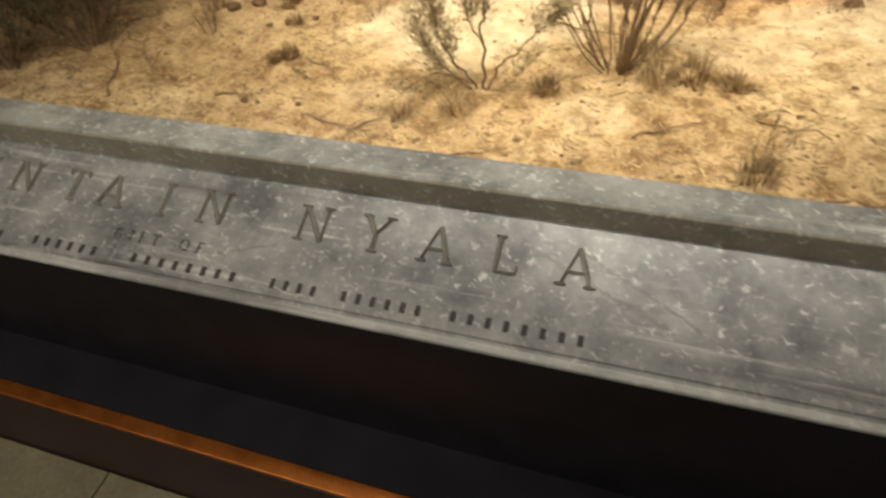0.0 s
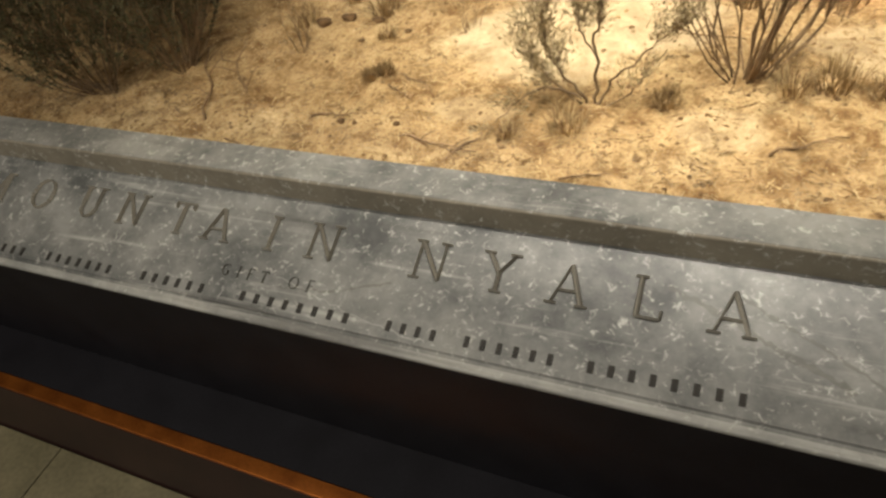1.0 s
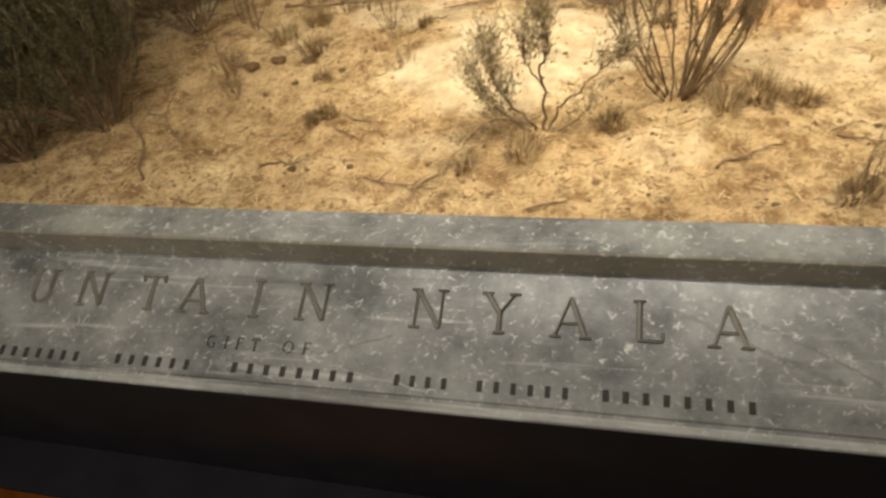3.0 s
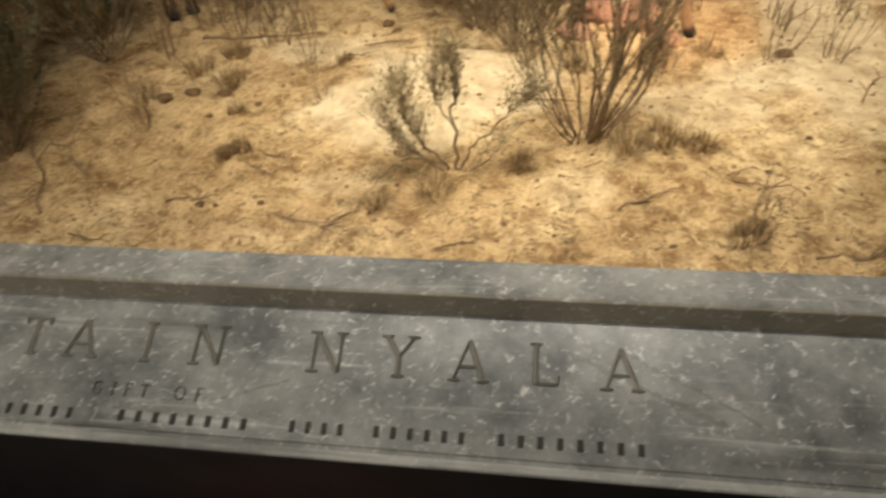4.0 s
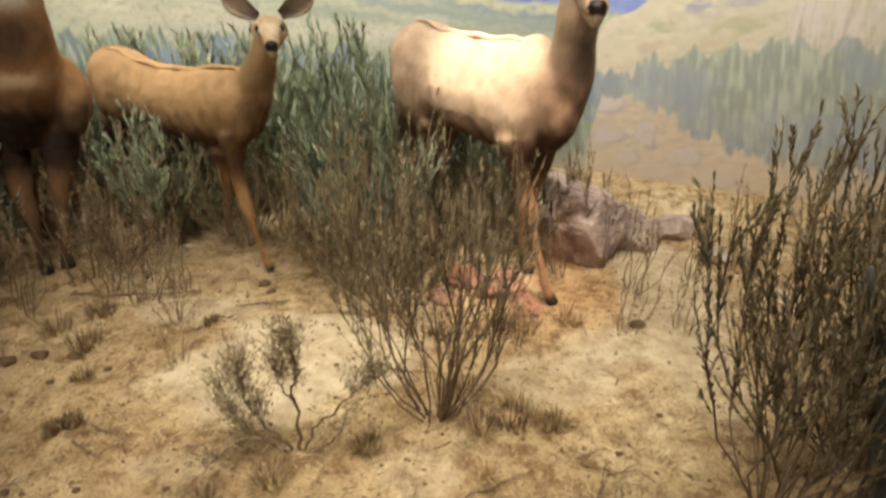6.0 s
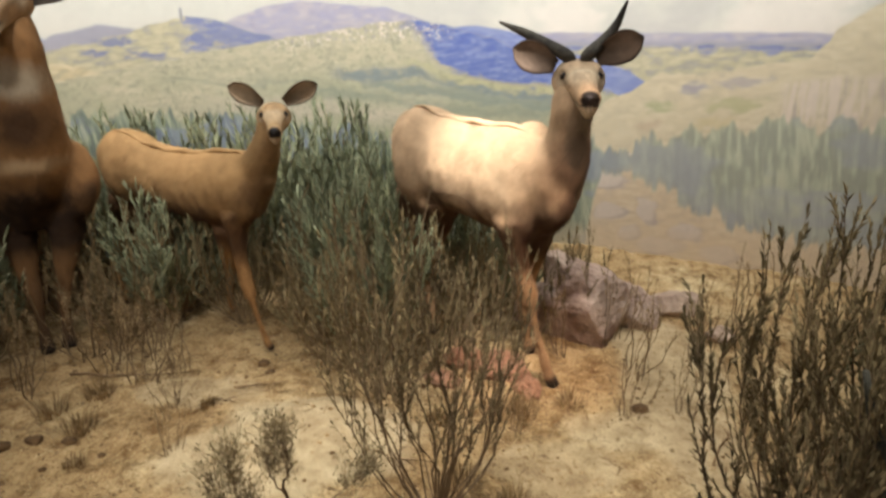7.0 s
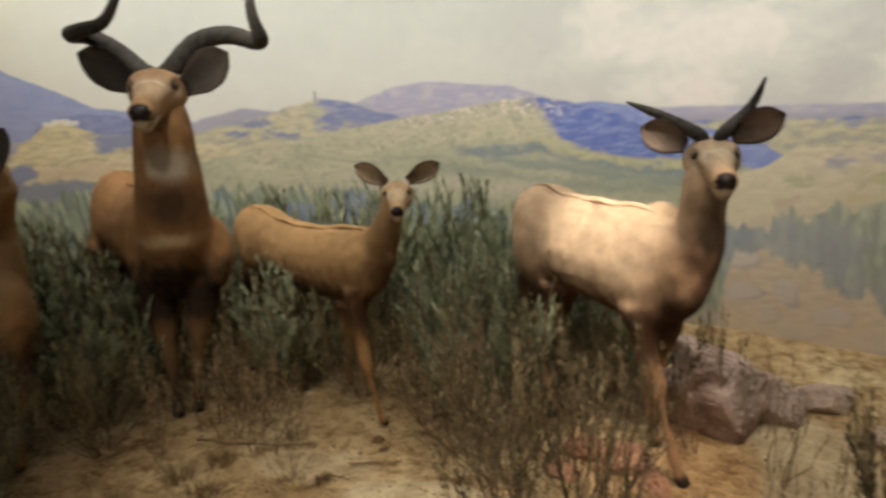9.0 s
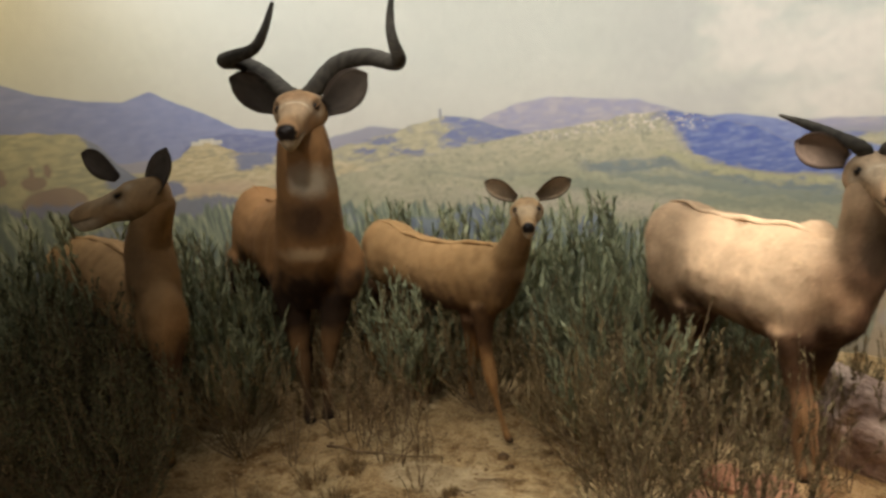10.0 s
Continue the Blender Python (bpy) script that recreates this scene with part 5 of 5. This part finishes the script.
def gnarled_shrub(x, y, limbs, label):
    """A low shrub of a few crooked limbs, each leafy towards its end."""
    r, top, lv, lf = random.Random(33), new("shrub"), [], []

    def needles(p, d, count, spread):
        for _ in range(count):
            way = (d + Vector((r.gauss(0, 0.5), r.gauss(0, 0.5), r.gauss(0.25, 0.4)))).normalized() * r.uniform(0.010, 0.022)
            wide = way.cross(Vector((r.uniform(-1, 1), r.uniform(-1, 1), r.uniform(-1, 1)))).normalized() * 0.0012
            q, at = len(lv), p + Vector((r.gauss(0, spread), r.gauss(0, spread), r.gauss(0, spread)))
            lv.extend((at - wide, at + way * 0.5 - wide * 1.4, at + way, at + way * 0.5 + wide * 1.4, at + wide))
            lf.append((q, q + 1, q + 2, q + 3, q + 4))

    for points, thick, sprays, leafy in limbs:
        sv, sf = [], []
        pts = [Vector(p[:3]) + Vector((r.gauss(0, 0.004), r.gauss(0, 0.004), 0)) for p in catmull(points, 5)]
        tube(sv, sf, pts, [thick * (1 - 0.7 * i / (len(pts) - 1)) for i in range(len(pts))], 6, False)
        for _ in range(sprays):
            u = (leafy + (1 - leafy) * r.random()) * (len(pts) - 1.001)
            p, d = pts[int(u)].lerp(pts[int(u) + 1], u % 1), (pts[int(u) + 1] - pts[int(u)]).normalized()
            d = (d * 0.7 + Vector((r.gauss(0, 0.5), r.gauss(0, 0.5), r.uniform(0.1, 0.9)))).normalized()
            n = r.uniform(0.04, 0.10)
            tw = [p + d * n * k / 3 + Vector((0, 0, 0.012 * (k / 3) ** 2)) for k in range(4)]
            tube(sv, sf, tw, [thick * 0.25 * (1 - 0.2 * k) for k in range(4)], 3, False)
            for q in tw[1:]:
                needles(q, d, 8, 0.011)
        part("stem", mesh("stem", sv, sf, BARK, True), BARK, top)
    tagged(part("foliage", mesh("foliage", lv, lf, LEAF_PALE), LEAF_PALE, top), "small needle leaves", kind="stuff")
    top.location = (x, y, level(x, y))
    return tagged(top, label, "shrub", "heath shrubs")


gnarled_shrub(-0.10, 2.06, (
    (((0, 0, -0.02), (0.012, 0, 0.09), (0.0, 0.01, 0.19), (0.018, 0, 0.28), (0.0, 0, 0.36)), 0.0055, 34, 0.55),
    (((-0.01, 0, -0.02), (-0.06, -0.01, 0.06), (-0.11, 0, 0.13), (-0.14, 0, 0.22), (-0.13, 0, 0.28)), 0.005, 46, 0.35),
    (((-0.03, -0.01, 0.0), (-0.09, -0.02, 0.06), (-0.16, -0.02, 0.13), (-0.19, -0.01, 0.22)), 0.004, 40, 0.3),
    (((0.01, 0, -0.01), (0.05, 0, 0.08), (0.11, 0.01, 0.14), (0.18, 0.01, 0.21), (0.22, 0.01, 0.25)), 0.0045, 26, 0.6),
    (((0.0, 0.02, 0.14), (-0.04, 0.03, 0.21), (-0.05, 0.03, 0.29)), 0.003, 22, 0.4),
    (((-0.03, -0.02, 0.03), (-0.12, -0.05, 0.075), (-0.20, -0.12, 0.05), (-0.26, -0.20, 0.0)), 0.004, 10, 0.2),
    (((0.03, -0.01, 0.0), (0.10, -0.02, 0.05), (0.13, -0.03, 0.10)), 0.003, 10, 0.4)),
    "small gnarled shrub with leafy crooked limbs on bare soil")
dense = shrub_meshes(4, 0.85, 0.30, 30, 10, 20, LEAF_SHADED, bare=0.12)
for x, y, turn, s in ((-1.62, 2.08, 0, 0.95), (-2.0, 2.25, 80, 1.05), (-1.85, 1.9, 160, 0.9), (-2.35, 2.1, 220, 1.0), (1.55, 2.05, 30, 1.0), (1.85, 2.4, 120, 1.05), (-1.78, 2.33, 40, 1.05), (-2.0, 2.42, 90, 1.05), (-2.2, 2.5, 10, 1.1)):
    shrub(x, y, turn, dense, "dense dark green heath shrub, shade put into its leaf colour", s)
thicket = shrub_meshes(5, 0.90, 0.34, 46, 8, 20, LEAF_GREEN, needle=0.048, bare=0.16, along=3.5, slim=0.06)
for x, y, turn, s in ((-1.05, 3.40, 0, 0.8), (-1.0, 3.8, 50, 1.0), (-0.25, 3.5, 100, 0.9), (-0.05, 3.2, 150, 0.85), (0.12, 3.75, 200, 1.0), (-0.35, 3.9, 10, 1.05), (-1.75, 2.95, 30, 0.9), (-1.9, 3.75, 70, 1.0), (-1.45, 3.9, 20, 1.0), (-2.5, 3.3, 110, 1.0), (-2.6, 2.7, 140, 1.0), (0.45, 3.55, 60, 0.75), (-0.7, 3.95, 90, 1.0), (-2.95, 3.0, 40, 1.1), (-2.2, 3.1, 75, 1.0)):
    shrub(x, y, turn, thicket, "grey-green heath shrub among the antelopes", s)
brush = shrub_meshes(8, 0.72, 0.30, 30, 8, 16, LEAF, needle=0.026, bare=0.25, along=3.0, slim=0.06, thick=0.003)
for x, y, turn, s in ((0.05, 2.80, 0, 0.9), (-0.12, 3.0, 60, 1.0), (0.28, 3.25, 140, 0.9), (-1.18, 3.2, 200, 0.9), (-0.72, 3.42, 20, 0.95), (-1.58, 2.72, 90, 0.85), (-2.05, 2.7, 150, 1.0), (0.1, 3.42, 250, 1.1), (-2.4, 3.0, 300, 1.1), (-1.0, 3.6, 45, 1.1), (-0.3, 3.3, 170, 1.0), (-2.15, 3.45, 10, 1.2), (-1.65, 3.45, 130, 1.1), (0.72, 3.45, 80, 0.75)):
    shrub(x, y, turn, brush, "wispy brown heath brush behind the antelopes", s, "brown brush")
wisp = shrub_meshes(6, 0.50, 0.20, 9, 3, 10, STRAW, needle=0.012, bare=0.5, thick=0.0035)
for x, y, turn, s in ((-1.12, 2.95, 15, 1.0), (-0.92, 2.85, 120, 0.9), (-1.0, 3.08, 200, 0.8), (-1.35, 2.75, 70, 0.9), (0.68, 1.80, 0, 0.5), (0.92, 2.72, 80, 0.6), (-0.62, 2.45, 150, 0.5), (0.52, 2.62, 30, 0.5), (1.0, 3.05, 30, 0.9), (0.95, 3.28, 130, 0.9), (-0.75, 2.72, 0, 0.6), (-1.2, 2.25, 40, 0.6), (1.25, 3.15, 10, 0.8), (1.5, 3.3, 100, 1.0), (1.12, 2.75, 60, 0.6), (0.72, 3.2, 200, 0.8), (1.35, 2.75, 220, 0.7), (-0.85, 3.0, 260, 0.9), (-1.25, 3.0, 310, 1.0)):
    shrub(x, y, turn, wisp, "sparse dry shrub with bare twigs", s, "dry shrubs")

# ---- rocks ----
def rock(name, x, y, size, mat, label, seed, sub=4, rough=0.25, turn=0, sunk=0.35):
    bm = bmesh.new()
    bmesh.ops.create_icosphere(bm, subdivisions=sub, radius=1)
    for v in bm.verts:
        k = 1 + rough * (noise.noise(v.co * 1.3 + Vector((seed, 0, 0)))) + rough * 0.45 * (0.5 - abs(noise.noise(v.co * 3.2 + Vector((0, seed, 0))))) + rough * 0.15 * noise.noise(v.co * 11)
        v.co = v.co * k
    facets = random.Random(seed)
    for _ in range(9):
        d = Vector((facets.gauss(0, 1), facets.gauss(0, 1), facets.gauss(0.3, 0.8))).normalized()
        lim = facets.uniform(0.70, 0.86)
        for v in bm.verts:
            over = v.co.dot(d) - lim
            if over > 0:
                v.co -= d * over * 0.9
    for v in bm.verts:
        k = 1 + rough * 0.12 * noise.noise(v.co * 6 + Vector((seed, seed, 0)))
        v.co = Vector([a * b * k for a, b in zip(v.co, size)])
    ob = part(name, bm, mat, None, smooth=True)
    ob.location, ob.rotation_euler = (x, y, level(x, y) + size[2] * sunk), (0, 0, radians(turn))
    return tagged(ob, label, "rock")


rock("rock", 0.82, 3.42, (0.22, 0.16, 0.27), PINKROCK, "rough pinkish boulder behind the shrubs", 8, sub=5, rough=0.55)
rock("rock", 1.06, 3.50, (0.13, 0.10, 0.13), PINKROCK, "low rough pinkish rock", 12, rough=0.4)
for x, y, sx, sy, sz, seed, turn in ((0.48, 3.02, 0.10, 0.09, 0.07, 17, 10), (0.33, 3.06, 0.08, 0.09, 0.05, 23, 60), (0.58, 2.88, 0.07, 0.05, 0.035, 29, 100), (0.25, 2.92, 0.06, 0.05, 0.03, 31, 0)):
    rock("rock", x, y, (sx, sy, sz), REDROCK, "rusty broken rock under the antelope", seed, rough=0.6, turn=turn)
for x, y, sx, sy, sz, seed in ((1.28, 3.58, 0.13, 0.09, 0.07, 41), (1.42, 3.35, 0.07, 0.06, 0.035, 53)):
    rock("rock", x, y, (sx, sy, sz), TANROCK, "weathered tan rock at the foot of the mural", seed, rough=0.5)

# ---- stump ----
stump_v, stump_f = [], []
stump_pts = [Vector((1.37 - 0.07 * u, 1.82 + 0.03 * u, level(1.37, 1.82) - 0.03 + 0.48 * u)) for u in np.linspace(0, 1, 12)]
tube(stump_v, stump_f, stump_pts, [0.075 * (1 - 0.35 * u) * (1 + 0.12 * math.sin(u * 23)) for u in np.linspace(0, 1, 12)], 14)
branch_v, branch_f = [], []
branch_pts = [Vector((1.31 - 0.17 * u, 1.84 + 0.02 * math.sin(4 * u), 0.98 + 0.34 * u + 0.02 * math.sin(7 * u))) for u in np.linspace(0, 1, 10)]
tube(branch_v, branch_f, branch_pts, [0.020 * (1 - 0.7 * u) for u in np.linspace(0, 1, 10)], 8)
stump = new("tree_stump")
part("trunk", mesh("trunk", stump_v, stump_f, OLDBARK, True), OLDBARK, stump)
part("branch", mesh("branch", branch_v, branch_f, OLDBARK, True), OLDBARK, stump)
tagged(stump, "weathered grey leaning stump among tall shrubs", "stump")

# ---- litter on the soil ----
def litter(name, count, seed, mat, label, maker):
    r, verts, faces = random.Random(seed), [], []
    for _ in range(count):
        x, y = r.uniform(-2.9, 2.0), 1.46 + 2.2 * r.random() ** 1.5
        if r.random() < 1.1 * BARE[int((y - SILL_Y) / (4.35 - SILL_Y) * (NY - 1)), int((x + 4.3) / 8.6 * (NX - 1))]:
            continue
        maker(r, Vector((x, y, level_at(x, y))), verts, faces)
    tagged(part(name, mesh(name, verts, faces, mat), mat, None), label, "ground litter", kind="stuff")


def level_at(x, y):
    i, j = (x + 4.3) / 8.6 * (NX - 1), (y - SILL_Y) / (4.35 - SILL_Y) * (NY - 1)
    return float(GZ[min(int(j), NY - 1), min(int(i), NX - 1)])


def straw(r, p, verts, faces):
    a, n = r.uniform(0, math.pi), 0.005 + 0.020 * r.random() ** 2
    d, w = Vector((math.cos(a), math.sin(a), r.uniform(-0.05, 0.10))) * n, Vector((-math.sin(a), math.cos(a), 0)) * r.uniform(0.0007, 0.0018)
    q, up = len(verts), Vector((0, 0, 0.0018))
    verts.extend((p - d - w + up, p - d + w + up, p + d + w + up, p + d - w + up, p + up * 2))
    faces.extend(((q, q + 1, q + 4), (q + 1, q + 2, q + 4), (q + 2, q + 3, q + 4), (q + 3, q, q + 4)))


def crumb(r, p, verts, faces):
    q, s = len(verts), 0.003 + 0.010 * r.random() ** 3
    for a in range(5):
        t = a * 1.2566 + r.uniform(-0.4, 0.4)
        verts.append(p + Vector((math.cos(t) * s, math.sin(t) * s * r.uniform(0.6, 1), -0.002)))
    verts.append(p + Vector((r.uniform(-s, s) * 0.3, r.uniform(-s, s) * 0.3, s * r.uniform(0.5, 0.9))))
    faces.extend((q + k, q + (k + 1) % 5, q + 5) for k in range(5))


litter("straw_litter", 24000, 21, STRAW, "pale broken straw strewn over the soil", straw)
litter("dark_litter", 1100, 22, TWIGS, "small dark bits of twig on the soil", straw)
litter("soil_crumbs", 16000, 23, CRUMBS, "loose crumbs of soil and gravel", crumb)


def twig(x, y, turn, length, thick, seed, label="bent dry twig lying on the soil"):
    r, verts, faces = random.Random(seed), [], []
    pts = [Vector((length * (i / 7 - 0.5), r.uniform(-0.05, 0.05) * length, thick + 0.004 * r.random())) for i in range(8)]
    tube(verts, faces, pts, [thick * (1 - 0.6 * i / 7) for i in range(8)], 5)
    for k in (2, 4, 5):
        e = pts[k] + Vector((0.2 * length * r.uniform(0.5, 1), r.choice((-1, 1)) * 0.15 * length, 0.05 * length))
        tube(verts, faces, [pts[k], pts[k].lerp(e, 0.5) + Vector((0, 0, 0.004)), e], [thick * 0.5, thick * 0.4, thick * 0.2], 4)
    ob = new("twig", mesh("twig", verts, faces, TWIG, True))
    ob.matrix_basis = Matrix.Translation((x, y, level_at(x, y) + 0.002)) @ Matrix.Rotation(radians(turn), 4, "Z")
    tagged(ob, label, "twig", "twigs on the soil")


for i, (x, y, turn, n) in enumerate(((-0.86, 1.88, 10, 0.16), (-0.50, 1.83, -4, 0.26), (-0.40, 1.86, 60, 0.30), (-0.68, 2.10, -20, 0.14), (-0.70, 2.02, -25, 0.12), (-1.0, 2.9, 8, 0.5), (0.10, 2.42, -12, 0.34), (0.45, 1.95, 30, 0.2), (0.72, 2.05, -15, 0.3), (-0.05, 1.72, 20, 0.12), (-1.35, 2.05, 140, 0.45), (-1.45, 2.0, 128, 0.5), (0.95, 1.78, 5, 0.22), (-0.45, 2.85, 15, 0.18), (-0.55, 2.72, -10, 0.1), (0.40, 2.75, 100, 0.2), (-1.1, 1.70, -8, 0.15), (1.2, 2.6, 60, 0.25))):
    twig(x, y, turn, n, 0.0035 + 0.006 * n * 0.5, 100 + i)


def tuft(x, y, size, seed, mat=STRAW, label="low tuft of dry brown grass"):
    r, verts, faces = random.Random(seed), [], []
    for _ in range(130):
        a, o = r.uniform(0, 6.283), size * 0.55 * math.sqrt(r.random())
        p = Vector((math.cos(a) * o, math.sin(a) * o, -0.004))
        b = a + r.uniform(-0.8, 0.8)
        e = p + Vector((math.cos(b) * size * 0.6 * r.random(), math.sin(b) * size * 0.6 * r.random(), size * r.uniform(0.25, 0.8)))
        w, q = Vector((-math.sin(b), math.cos(b), 0)) * 0.0016, len(verts)
        m = p.lerp(e, 0.55) + Vector((0, 0, size * 0.12))
        verts.extend((p - w, p + w, m + w * 0.8, m - w * 0.8, e))
        faces.extend(((q, q + 1, q + 2, q + 3), (q + 3, q + 2, q + 4)))
    ob = new("grass_tuft", mesh("grass_tuft", verts, faces, mat))
    ob.location = (x, y, level_at(x, y))
    tagged(ob, label, "grass tuft", "grass tufts")


for i, (x, y, n) in enumerate(((-0.15, 1.95, 0.09), (-0.84, 2.10, 0.05), (-0.80, 2.13, 0.05), (0.40, 2.15, 0.09), (0.50, 2.20, 0.11), (0.35, 2.28, 0.10), (-0.30, 1.88, 0.05), (0.68, 1.80, 0.08), (-1.0, 2.55, 0.09), (-1.15, 2.62, 0.10), (-0.60, 2.70, 0.05), (0.55, 2.75, 0.10), (0.72, 2.80, 0.09), (-1.05, 2.75, 0.08), (0.25, 2.65, 0.07), (-1.3, 2.45, 0.1), (0.1, 2.05, 0.06), (0.62, 2.2, 0.07), (-0.9, 2.35, 0.06))):
    tuft(x, y, n, 300 + i, DRYTUFT if i % 3 else STRAW)


def clod(x, y, s, seed):
    bm = bmesh.new()
    bmesh.ops.create_icosphere(bm, subdivisions=2, radius=1)
    for v in bm.verts:
        k = 1 + 0.5 * noise.noise(v.co * 1.5 + Vector((seed, 0, 0)))
        v.co = Vector((v.co.x * s * k, v.co.y * s * 0.8 * k, v.co.z * s * 0.55 * k))
    ob = part("stone", bm, PEBBLE, None, smooth=True)
    ob.location = (x, y, level_at(x, y) + s * 0.2)
    tagged(ob, "small brown stone on the sandy soil", "stone", "loose stones")


clods = random.Random(5)
for i, (x, y, s) in enumerate(((-0.83, 1.86, 0.014), (-0.84, 2.10, 0.016), (0.97, 2.78, 0.035), (0.50, 1.78, 0.012), (0.68, 1.83, 0.014), (-0.45, 2.95, 0.02), (-0.5, 3.02, 0.025), (-1.1, 2.45, 0.03), (-1.2, 2.42, 0.03), (-1.0, 2.48, 0.025))):
    clod(x, y, s, i * 3.1)
for i in range(40):
    clod(clods.uniform(-2.2, 1.6), 1.6 + 1.9 * clods.random() ** 1.3, clods.uniform(0.006, 0.016), 50 + i)

# ---- floor tiles ----
tile = box((-0.298, -0.298, -0.011), (0.298, 0.298, 0.0), 0.003)
tile_mesh = bpy.data.meshes.new("tile")
tile.to_mesh(tile_mesh)
tile.free()
tile_mesh.materials.append(FLOOR)
for i in range(15):
    for j in range(7):
        ob = new("tile", tile_mesh)
        ob.parent = floor
        ob.location = (-4.2 + 0.6 * i, 0.552 - 0.6 * j, 0)
